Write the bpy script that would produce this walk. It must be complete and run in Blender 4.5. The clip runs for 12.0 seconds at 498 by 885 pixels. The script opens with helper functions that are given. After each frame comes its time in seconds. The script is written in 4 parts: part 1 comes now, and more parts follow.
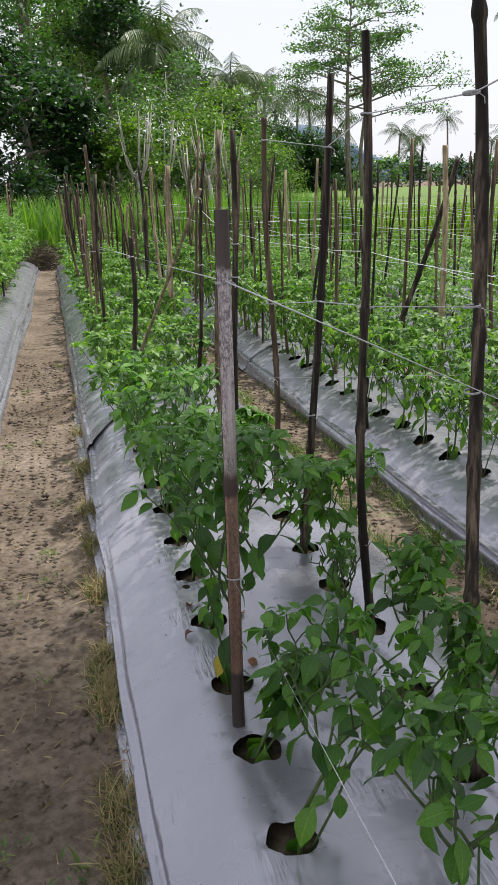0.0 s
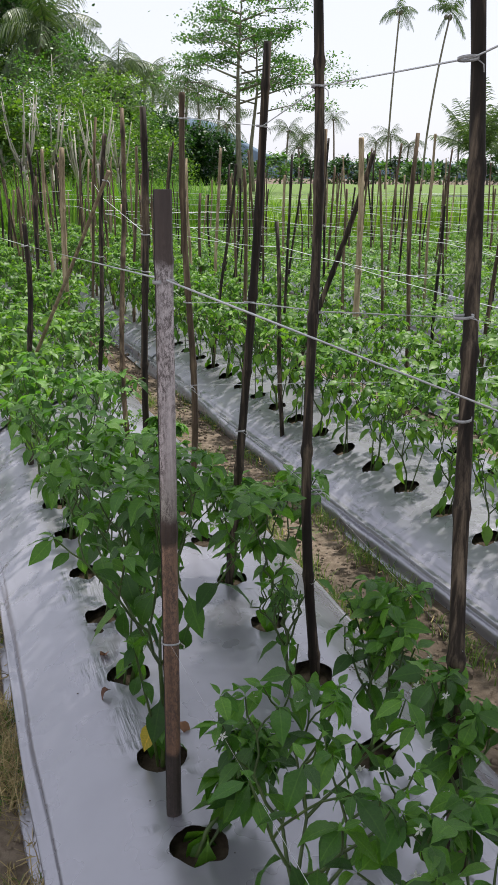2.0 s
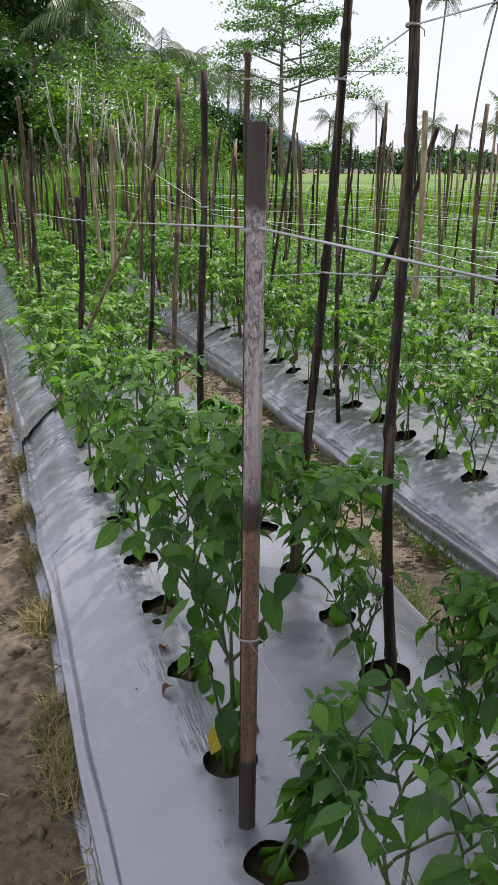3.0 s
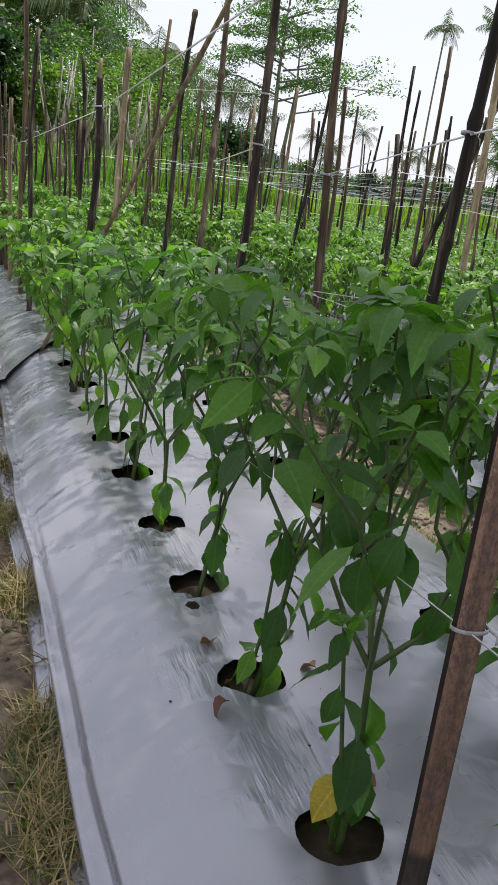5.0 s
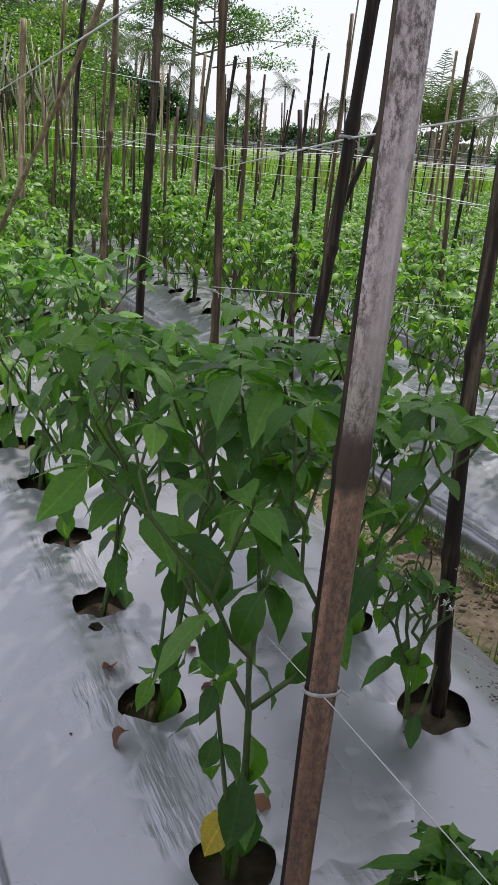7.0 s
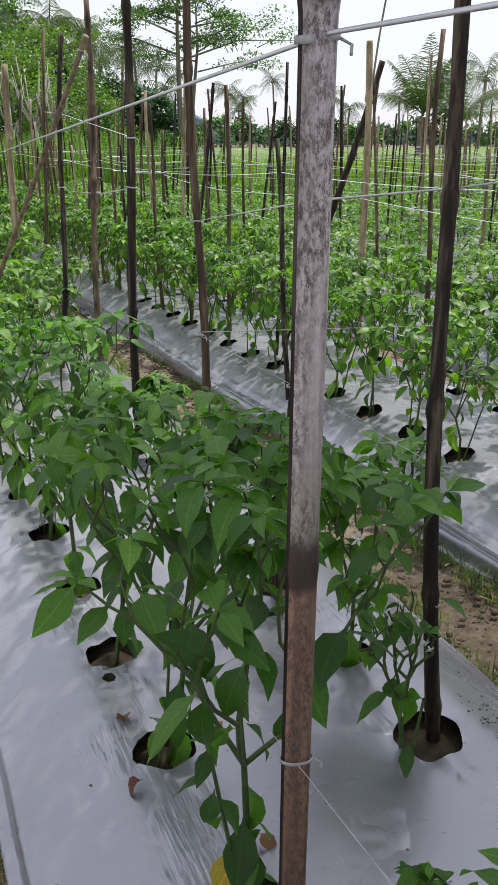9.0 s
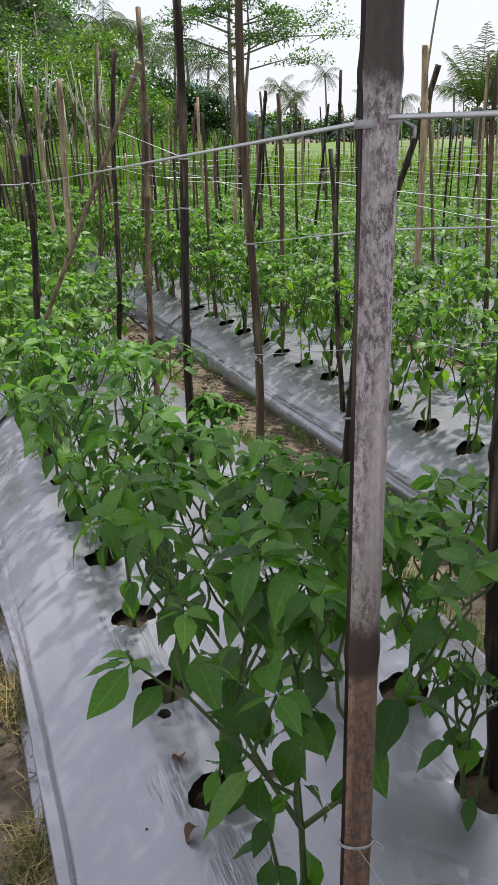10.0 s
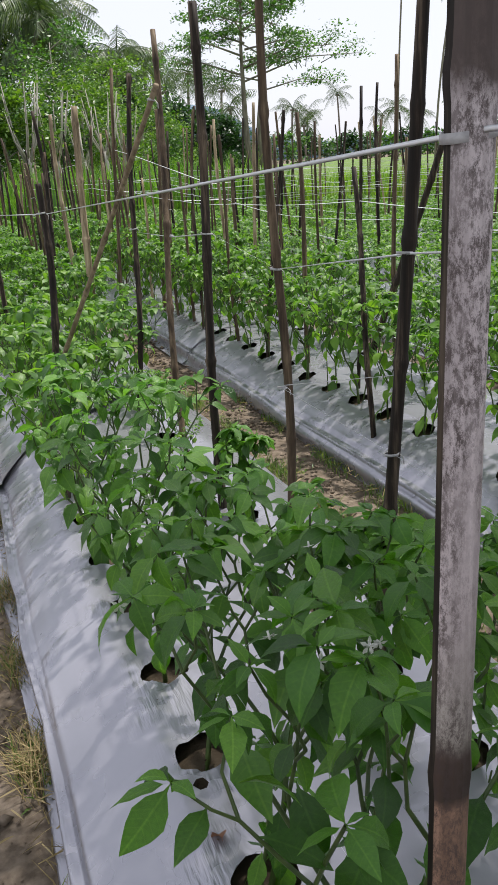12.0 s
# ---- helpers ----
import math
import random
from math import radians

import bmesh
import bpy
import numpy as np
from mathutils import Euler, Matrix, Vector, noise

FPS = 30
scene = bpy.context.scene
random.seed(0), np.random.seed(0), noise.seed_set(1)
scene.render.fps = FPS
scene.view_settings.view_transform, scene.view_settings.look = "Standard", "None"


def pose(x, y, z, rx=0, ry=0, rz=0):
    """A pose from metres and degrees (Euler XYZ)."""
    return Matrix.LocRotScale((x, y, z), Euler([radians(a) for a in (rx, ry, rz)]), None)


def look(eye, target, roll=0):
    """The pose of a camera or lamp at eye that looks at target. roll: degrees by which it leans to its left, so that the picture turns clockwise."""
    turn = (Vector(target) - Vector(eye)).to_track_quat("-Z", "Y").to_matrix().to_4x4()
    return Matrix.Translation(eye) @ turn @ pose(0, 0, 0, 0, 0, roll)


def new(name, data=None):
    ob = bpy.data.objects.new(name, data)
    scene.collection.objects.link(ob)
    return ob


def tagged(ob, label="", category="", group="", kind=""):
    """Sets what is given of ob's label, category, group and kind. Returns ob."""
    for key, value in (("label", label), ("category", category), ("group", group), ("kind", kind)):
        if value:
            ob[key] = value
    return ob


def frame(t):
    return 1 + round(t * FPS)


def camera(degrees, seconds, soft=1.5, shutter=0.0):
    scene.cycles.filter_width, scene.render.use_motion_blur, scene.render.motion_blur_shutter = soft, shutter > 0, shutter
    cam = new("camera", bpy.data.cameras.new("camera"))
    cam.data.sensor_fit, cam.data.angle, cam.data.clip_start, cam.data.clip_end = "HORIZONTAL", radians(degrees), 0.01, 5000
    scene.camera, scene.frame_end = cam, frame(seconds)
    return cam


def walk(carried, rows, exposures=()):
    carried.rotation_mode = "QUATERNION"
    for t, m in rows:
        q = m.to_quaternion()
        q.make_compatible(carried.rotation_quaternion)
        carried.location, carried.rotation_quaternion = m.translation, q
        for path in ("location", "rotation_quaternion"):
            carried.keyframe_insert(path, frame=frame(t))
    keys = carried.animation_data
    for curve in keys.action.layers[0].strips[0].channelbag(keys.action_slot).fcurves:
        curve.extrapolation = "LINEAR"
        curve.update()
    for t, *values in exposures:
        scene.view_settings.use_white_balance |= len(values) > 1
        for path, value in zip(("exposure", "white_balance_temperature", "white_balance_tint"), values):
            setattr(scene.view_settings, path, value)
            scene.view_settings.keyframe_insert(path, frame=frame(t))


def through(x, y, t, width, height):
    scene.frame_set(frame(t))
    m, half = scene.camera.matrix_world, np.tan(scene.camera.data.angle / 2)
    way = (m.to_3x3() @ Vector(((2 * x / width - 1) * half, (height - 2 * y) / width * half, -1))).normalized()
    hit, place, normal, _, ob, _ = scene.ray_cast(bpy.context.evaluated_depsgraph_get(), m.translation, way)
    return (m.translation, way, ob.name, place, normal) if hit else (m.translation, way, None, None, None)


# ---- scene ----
# camera and walk
cam = camera(34.0, 12.0)
PATH = [
    (0, (0.044, -0.301, 1.448), (0.441, 1.563, 0.841), -1.8),
    (0.5, (0.043, -0.283, 1.448), (0.435, 1.581, 0.838), -1.9),
    (1, (0.015, -0.187, 1.45), (0.407, 1.675, 0.835), -2.0),
    (1.5, (0.037, -0.047, 1.439), (0.593, 1.772, 0.821), -1.1),
    (2, (0.025, 0.049, 1.422), (0.681, 1.832, 0.798), 0.5),
    (2.5, (0.031, 0.116, 1.398), (0.69, 1.896, 0.768), 0.4),
    (3, (-0.01, 0.21, 1.344), (0.559, 2.016, 0.7), 0.4),
    (3.2, (-0.024, 0.258, 1.327), (0.521, 2.066, 0.666), 1.3),
    (4.8, (-0.073, 0.796, 0.963), (0.579, 2.581, 0.341), 6.1),
    (5, (-0.076, 0.807, 0.95), (0.593, 2.591, 0.344), 6.5),
    (5.5, (-0.063, 0.831, 0.906), (0.674, 2.593, 0.313), 8.1),
    (6, (-0.026, 0.833, 0.901), (0.784, 2.56, 0.303), 8.5),
    (6.5, (-0.021, 0.83, 0.98), (0.789, 2.538, 0.328), 7.9),
    (7, (0.008, 0.812, 1.054), (0.81, 2.511, 0.368), 4.8),
    (7.2, (0.027, 0.791, 1.084), (0.81, 2.494, 0.386), 3.7),
    (8.8, (0.026, 0.748, 1.162), (0.799, 2.459, 0.474), 0.1),
    (9, (0.03, 0.744, 1.188), (0.797, 2.456, 0.495), 0.0),
    (9.5, (0.028, 0.735, 1.241), (0.765, 2.459, 0.545), -0.3),
    (10, (0.046, 0.789, 1.251), (0.691, 2.548, 0.551), -1.6),
    (10.5, (0.071, 0.838, 1.272), (0.671, 2.628, 0.612), -3.2),
    (11, (0.063, 0.876, 1.251), (0.667, 2.669, 0.603), -3.7),
    (11.5, (0.053, 0.912, 1.258), (0.658, 2.703, 0.605), -2.9),
    (12, (0.068, 0.917, 1.254), (0.67, 2.708, 0.598), -3.6),
]
walk(cam, [(t, look(eye, target, roll)) for t, eye, target, roll in PATH], [(0, 0.06, 6300, 14), (12, 0.06, 6300, 14)])

# world and sun
SUN_AZ, SUN_EL = 60.0, 68.0
world = bpy.data.worlds.new("sky")
scene.world = world
world.use_nodes = True
wn = world.node_tree.nodes
sky = wn.new("ShaderNodeTexSky")
sky.sky_type = "NISHITA"
sky.sun_disc = False
sky.sun_elevation, sky.sun_rotation = radians(SUN_EL), radians(SUN_AZ)
sky.air_density, sky.dust_density, sky.ozone_density = 1.0, 2.0, 1.0
wn["Background"].inputs["Strength"].default_value = 0.128
# bright haze over the blue
haze = wn.new("ShaderNodeMix")
haze.data_type = "RGBA"
haze.inputs[0].default_value = 0.8
haze.inputs[7].default_value = (7.9, 8.0, 8.3, 1)
world.node_tree.links.new(sky.outputs["Color"], haze.inputs[6])
world.node_tree.links.new(haze.outputs[2], wn["Background"].inputs["Color"])
to_sun = Vector((math.sin(radians(SUN_AZ)) * math.cos(radians(SUN_EL)), math.cos(radians(SUN_AZ)) * math.cos(radians(SUN_EL)), math.sin(radians(SUN_EL))))
sun = new("sun", bpy.data.lights.new("sun", "SUN"))
sun.data.energy, sun.data.angle, sun.data.color = 5.0, radians(1.8), (1.0, 0.95, 0.86)
sun.matrix_world = look(to_sun * 60, (0, 0, 0))


# ---- materials ----
def material(name):
    m = bpy.data.materials.new(name)
    m.use_nodes = True
    return m, m.node_tree.nodes, m.node_tree.links, m.node_tree.nodes["Principled BSDF"]


def noise_node(n, l, scale, detail=4.0, coord="Object", stretch=(1, 1, 1), rough=0.55):
    tc = n.new("ShaderNodeTexCoord")
    mp = n.new("ShaderNodeMapping")
    mp.inputs["Scale"].default_value = stretch
    tx = n.new("ShaderNodeTexNoise")
    tx.inputs["Scale"].default_value = scale
    tx.inputs["Detail"].default_value = detail
    tx.inputs["Roughness"].default_value = rough
    l.new(tc.outputs[coord], mp.inputs["Vector"])
    l.new(mp.outputs["Vector"], tx.inputs["Vector"])
    return tx.outputs["Fac"]


def ramp(n, l, fac, stops):
    r = n.new("ShaderNodeValToRGB")
    while len(r.color_ramp.elements) < len(stops):
        r.color_ramp.elements.new(0.5)
    for e, (p, c) in zip(r.color_ramp.elements, stops):
        e.position, e.color = p, (*c, 1)
    l.new(fac, r.inputs["Fac"])
    return r.outputs["Color"]


def blend(n, l, fac, a, b, kind="MIX"):
    m = n.new("ShaderNodeMix")
    m.data_type, m.blend_type = "RGBA", kind
    for sock, v in ((m.inputs[0], fac), (m.inputs[6], a), (m.inputs[7], b)):
        if isinstance(v, (int, float)):
            sock.default_value = v
        elif isinstance(v, tuple):
            sock.default_value = (*v, 1)
        else:
            l.new(v, sock)
    return m.outputs[2]


def bump(n, l, bsdf, height, strength, distance):
    b = n.new("ShaderNodeBump")
    b.inputs["Strength"].default_value, b.inputs["Distance"].default_value = strength, distance
    l.new(height, b.inputs["Height"])
    l.new(b.outputs["Normal"], bsdf.inputs["Normal"])
    return b


def make_soil(name, dark, mid, light):
    m, n, l, b = material(name)
    big = ramp(n, l, noise_node(n, l, 1.6, 5), [(0.3, dark), (0.52, mid), (0.75, light)])
    fine = ramp(n, l, noise_node(n, l, 38, 6), [(0.36, (0.45, 0.43, 0.41)), (0.64, (1.0, 1.0, 1.0))])
    l.new(blend(n, l, 0.8, big, fine, "MULTIPLY"), b.inputs["Base Color"])
    b.inputs["Roughness"].default_value = 0.95
    b.inputs["Specular IOR Level"].default_value = 0.15
    bump(n, l, b, noise_node(n, l, 70, 8, rough=0.75), 0.6, 0.012)
    return m


SOIL = make_soil("soil", (0.136, 0.108, 0.080), (0.224, 0.180, 0.136), (0.304, 0.252, 0.196))
WET_SOIL = make_soil("bed_soil", (0.05, 0.04, 0.028), (0.11, 0.087, 0.06), (0.19, 0.155, 0.112))


def make_film():
    m, n, l, b = material("silver_film")
    tone = ramp(n, l, noise_node(n, l, 2.3, 4), [(0.3, (0.30, 0.30, 0.335)), (0.7, (0.375, 0.375, 0.415))])
    dirt = ramp(n, l, noise_node(n, l, 26, 7, rough=0.75), [(0.62, (0, 0, 0)), (0.8, (1, 1, 1))])
    l.new(blend(n, l, blend(n, l, 0.35, (0.0, 0.0, 0.0), dirt), tone, (0.3, 0.27, 0.23)), b.inputs["Base Color"])
    b.inputs["Metallic"].default_value = 0.55
    rough = n.new("ShaderNodeMapRange")
    rough.inputs["To Min"].default_value, rough.inputs["To Max"].default_value = 0.22, 0.34
    l.new(noise_node(n, l, 7, 3), rough.inputs["Value"])
    l.new(rough.outputs["Result"], b.inputs["Roughness"])
    # short stretch wrinkles in patches, over broad soft sags
    w1 = noise_node(n, l, 30, 3, stretch=(1.8, 0.22, 1))
    patch = ramp(n, l, noise_node(n, l, 4.5, 3), [(0.53, (0, 0, 0)), (0.68, (1, 1, 1))])
    w2 = noise_node(n, l, 5, 3, stretch=(0.8, 1.0, 1))
    mul = n.new("ShaderNodeMath")
    mul.operation = "MULTIPLY"
    l.new(w1, mul.inputs[0])
    l.new(patch, mul.inputs[1])
    add = n.new("ShaderNodeMath")
    add.operation = "MULTIPLY_ADD"
    l.new(w2, add.inputs[0])
    add.inputs[1].default_value = 0.6
    l.new(mul.outputs[0], add.inputs[2])
    bump(n, l, b, add.outputs[0], 1.0, 0.008)
    return m


FILM = make_film()


def make_bamboo(name, stops, mottled=0.0):
    m, n, l, b = material(name)
    info = n.new("ShaderNodeObjectInfo")
    grain = noise_node(n, l, 48, 6, stretch=(1, 1, 0.05), rough=0.65)
    streak = ramp(n, l, grain, [(0.36, stops[0]), (0.5, stops[1]), (0.66, stops[2])])
    var = n.new("ShaderNodeMapRange")
    var.inputs["To Min"].default_value, var.inputs["To Max"].default_value = 0.7, 1.25
    l.new(info.outputs["Random"], var.inputs["Value"])
    hsv = n.new("ShaderNodeHueSaturation")
    l.new(streak, hsv.inputs["Color"])
    l.new(var.outputs["Result"], hsv.inputs["Value"])
    stain = ramp(n, l, noise_node(n, l, 9, 7, stretch=(1, 1, 0.3), rough=0.75), [(0.45, (0, 0, 0)), (0.58, (1, 1, 1))])
    col = blend(n, l, blend(n, l, 0.55, (0.0, 0.0, 0.0), stain), hsv.outputs["Color"], stops[0])
    l.new(col, b.inputs["Base Color"])
    b.inputs["Roughness"].default_value = 0.7
    b.inputs["Specular IOR Level"].default_value = 0.25
    bump(n, l, b, grain, 0.5, 0.002)
    return m


BAMBOO_DARK = make_bamboo("bamboo_dark", ((0.009, 0.007, 0.005), (0.030, 0.022, 0.016), (0.17, 0.13, 0.09)))
BAMBOO_BROWN = make_bamboo("bamboo_brown", ((0.035, 0.024, 0.016), (0.11, 0.078, 0.048), (0.24, 0.18, 0.115)))
BAMBOO_PALE = make_bamboo("bamboo_pale", ((0.13, 0.1, 0.06), (0.33, 0.26, 0.16), (0.5, 0.41, 0.27)))


def make_split():
    m, n, l, b = material("bamboo_weathered")
    tc = n.new("ShaderNodeTexCoord")
    sep = n.new("ShaderNodeSeparateXYZ")
    l.new(tc.outputs["Object"], sep.inputs[0])
    wob = noise_node(n, l, 30, 4)
    addz = n.new("ShaderNodeMath")
    addz.operation = "MULTIPLY_ADD"
    l.new(wob, addz.inputs[0])
    addz.inputs[1].default_value = 0.05
    l.new(sep.outputs["Z"], addz.inputs[2])
    frac = n.new("ShaderNodeMapRange")
    frac.inputs["From Min"].default_value, frac.inputs["From Max"].default_value = 0.025, 1.20
    l.new(addz.outputs[0], frac.inputs["Value"])
    bands = ramp(n, l, frac.outputs["Result"], [(0.0, (0.03, 0.024, 0.02)), (0.128, (0.035, 0.027, 0.022)), (0.14, (0.22, 0.125, 0.08)),
                                                (0.505, (0.34, 0.21, 0.145)), (0.515, (0.06, 0.04, 0.03)), (0.545, (0.07, 0.045, 0.035)), (0.56, (0.40, 0.37, 0.33)),
                                                (0.64, (0.54, 0.48, 0.48)), (0.915, (0.64, 0.59, 0.61)), (0.93, (0.10, 0.075, 0.065)), (1.0, (0.07, 0.053, 0.047))])
    blotch = ramp(n, l, noise_node(n, l, 190, 9, stretch=(1, 1, 0.45), rough=0.85), [(0.45, (0, 0, 0)), (0.55, (1, 1, 1))])
    smear = ramp(n, l, noise_node(n, l, 26, 6, stretch=(1, 1, 0.35), rough=0.65), [(0.36, (0.2, 0.2, 0.2)), (0.56, (1, 1, 1))])
    blotch = blend(n, l, 1.0, blotch, smear, "MULTIPLY")
    grain = noise_node(n, l, 90, 5, stretch=(1, 1, 0.03))
    streak = ramp(n, l, grain, [(0.38, (0.5, 0.48, 0.46)), (0.62, (1.1, 1.08, 1.06))])
    base = blend(n, l, 0.85, bands, streak, "MULTIPLY")
    l.new(blend(n, l, blend(n, l, 0.9, (0.0, 0.0, 0.0), blotch), base, (0.06, 0.042, 0.037)), b.inputs["Base Color"])
    b.inputs["Roughness"].default_value = 0.6
    bump(n, l, b, grain, 0.4, 0.002)
    return m


BAMBOO_SPLIT = make_split()


def make_leaf(name, dark, mid, light, through=0.35, rough=0.42, per_object=True, vein=True):
    m, n, l, b = material(name)
    out = n["Material Output"]
    if per_object:
        rnd = n.new("ShaderNodeObjectInfo").outputs["Random"]
    else:
        rnd = n.new("ShaderNodeNewGeometry").outputs["Random Per Island"]
    col = ramp(n, l, rnd, [(0.0, dark), (0.5, mid), (1.0, light)])
    col = blend(n, l, 0.35, col, ramp(n, l, noise_node(n, l, 18, 3), [(0.3, (0.45, 0.5, 0.4)), (0.7, (1.25, 1.2, 1.1))]), "MULTIPLY")
    if vein and per_object:
        # paler midrib and side veins
        tc = n.new("ShaderNodeTexCoord")
        sep = n.new("ShaderNodeSeparateXYZ")
        l.new(tc.outputs["Object"], sep.inputs[0])
        ab = n.new("ShaderNodeMath")
        ab.operation = "ABSOLUTE"
        l.new(sep.outputs["X"], ab.inputs[0])
        side = n.new("ShaderNodeMath")
        side.operation = "MULTIPLY_ADD"
        l.new(ab.outputs[0], side.inputs[0])
        side.inputs[1].default_value = -0.75
        l.new(sep.outputs["Y"], side.inputs[2])
        sw = n.new("ShaderNodeMath")
        sw.operation = "PINGPONG"
        l.new(side.outputs[0], sw.inputs[0])
        sw.inputs[1].default_value = 0.055
        mid = ramp(n, l, ab.outputs[0], [(0.006, (1, 1, 1)), (0.02, (0, 0, 0))])
        rib = ramp(n, l, sw.outputs[0], [(0.0, (0.45, 0.45, 0.45)), (0.012, (0, 0, 0))])
        col = blend(n, l, blend(n, l, 1.0, mid, rib, "LIGHTEN"), col, blend(n, l, 1.0, col, (1.5, 1.3, 1.5), "MULTIPLY"))
    l.new(col, b.inputs["Base Color"])
    b.inputs["Roughness"].default_value = rough
    b.inputs["Specular IOR Level"].default_value = 0.5
    tr = n.new("ShaderNodeBsdfTranslucent")
    l.new(blend(n, l, 1.0, col, (1.7, 1.9, 0.7), "MULTIPLY"), tr.inputs["Color"])
    mx = n.new("ShaderNodeMixShader")
    mx.inputs[0].default_value = through
    l.new(b.outputs[0], mx.inputs[1])
    l.new(tr.outputs[0], mx.inputs[2])
    l.new(mx.outputs[0], out.inputs["Surface"])
    if vein:
        bump(n, l, b, noise_node(n, l, 60, 2, stretch=(1.0, 2.5, 1)), 0.35, 0.003)
    return m


LEAF = make_leaf("pepper_leaf", (0.024, 0.08, 0.009), (0.05, 0.145, 0.014), (0.10, 0.235, 0.022), rough=0.28)
LEAF_YOUNG = make_leaf("pepper_leaf_young", (0.05, 0.16, 0.015), (0.085, 0.22, 0.022), (0.13, 0.30, 0.032), rough=0.34)
LEAF_ROW = make_leaf("pepper_foliage", (0.032, 0.10, 0.01), (0.082, 0.195, 0.018), (0.18, 0.33, 0.032), per_object=False, rough=0.48)
LEAF_YELLOW = make_leaf("yellowed_leaf", (0.4, 0.3, 0.03), (0.5, 0.4, 0.05), (0.55, 0.42, 0.06))
LEAF_DRY = make_leaf("dry_leaf", (0.07, 0.035, 0.018), (0.12, 0.06, 0.03), (0.19, 0.11, 0.055), through=0.05, rough=0.8)
TREE_DARK = make_leaf("tree_leaf_dark", (0.008, 0.03, 0.009), (0.018, 0.055, 0.015), (0.036, 0.095, 0.024), per_object=False, vein=False)
TREE_MID = make_leaf("tree_leaf_mid", (0.03, 0.085, 0.018), (0.055, 0.14, 0.028), (0.1, 0.21, 0.04), per_object=False, vein=False)
TREE_LIME = make_leaf("tree_leaf_lime", (0.05, 0.12, 0.014), (0.095, 0.19, 0.022), (0.17, 0.28, 0.035), per_object=False, vein=False)
PALM_LEAF = make_leaf("palm_leaf", (0.035, 0.065, 0.025), (0.06, 0.105, 0.035), (0.11, 0.16, 0.05), through=0.25, per_object=False, vein=False)
GRASS = make_leaf("tall_grass", (0.06, 0.15, 0.02), (0.11, 0.24, 0.03), (0.19, 0.33, 0.05), per_object=False, vein=False)
RICE = make_leaf("rice", (0.075, 0.16, 0.012), (0.14, 0.26, 0.018), (0.23, 0.36, 0.03), per_object=False, vein=False)
STRAW = make_leaf("dry_straw", (0.2, 0.15, 0.07), (0.32, 0.25, 0.12), (0.45, 0.36, 0.2), through=0.1, rough=0.8, per_object=False, vein=False)
WEED = make_leaf("weed", (0.05, 0.11, 0.02), (0.09, 0.16, 0.03), (0.2, 0.26, 0.06), per_object=False, vein=False)


def make_plain(name, a, b_, scale=12.0, rough=0.6, stretch=(1, 1, 1), height=0.003):
    m, n, l, b = material(name)
    f = noise_node(n, l, scale, 5, stretch=stretch)
    l.new(ramp(n, l, f, [(0.3, a), (0.7, b_)]), b.inputs["Base Color"])
    b.inputs["Roughness"].default_value = rough
    bump(n, l, b, f, 0.5, height)
    return m


STEM = make_plain("pepper_stem", (0.03, 0.06, 0.012), (0.075, 0.115, 0.025), 40, 0.5)
PETAL = make_plain("petal", (0.75, 0.76, 0.7), (0.85, 0.85, 0.8), 50, 0.5)
STRING = make_plain("raffia", (0.6, 0.62, 0.64), (0.8, 0.82, 0.83), 90, 0.35, (1, 0.1, 1))
TIE = make_plain("raffia_tie", (0.28, 0.28, 0.28), (0.5, 0.5, 0.5), 90, 0.5)
BARK = make_plain("bark", (0.10, 0.085, 0.065), (0.26, 0.23, 0.19), 9, 0.85, (1, 1, 0.2), 0.03)
BARK_PALE = make_plain("bark_pale", (0.27, 0.25, 0.21), (0.48, 0.45, 0.4), 9, 0.85, (1, 1, 0.2), 0.02)
PADDY = make_plain("paddy_canopy", (0.065, 0.125, 0.01), (0.125, 0.215, 0.016), 3.0, 0.8, (1, 1, 1), 0.1)
# the haze of distance is put into the hill's blue-grey colour
HILL = make_plain("far_hill", (0.10, 0.15, 0.20), (0.14, 0.20, 0.26), 0.02, 1.0, (1, 1, 1), 0.5)


# ---- mesh helpers ----
def mesh_data(name, verts, faces, mat, smooth=True):
    me = bpy.data.meshes.new(name)
    me.from_pydata([tuple(map(float, v)) for v in verts], [], [tuple(int(i) for i in f) for f in faces])
    if smooth:
        me.polygons.foreach_set("use_smooth", [True] * len(me.polygons))
    me.materials.append(mat)
    me.update()
    return me


def part(name, data, parent, label=""):
    ob = new(name, data)
    ob.parent = parent
    return tagged(ob, label)


def thing(name, label, category, at=(0, 0, 0), group="", data=None):
    ob = new(name, data)
    ob.location = at
    return tagged(ob, label, category, group)


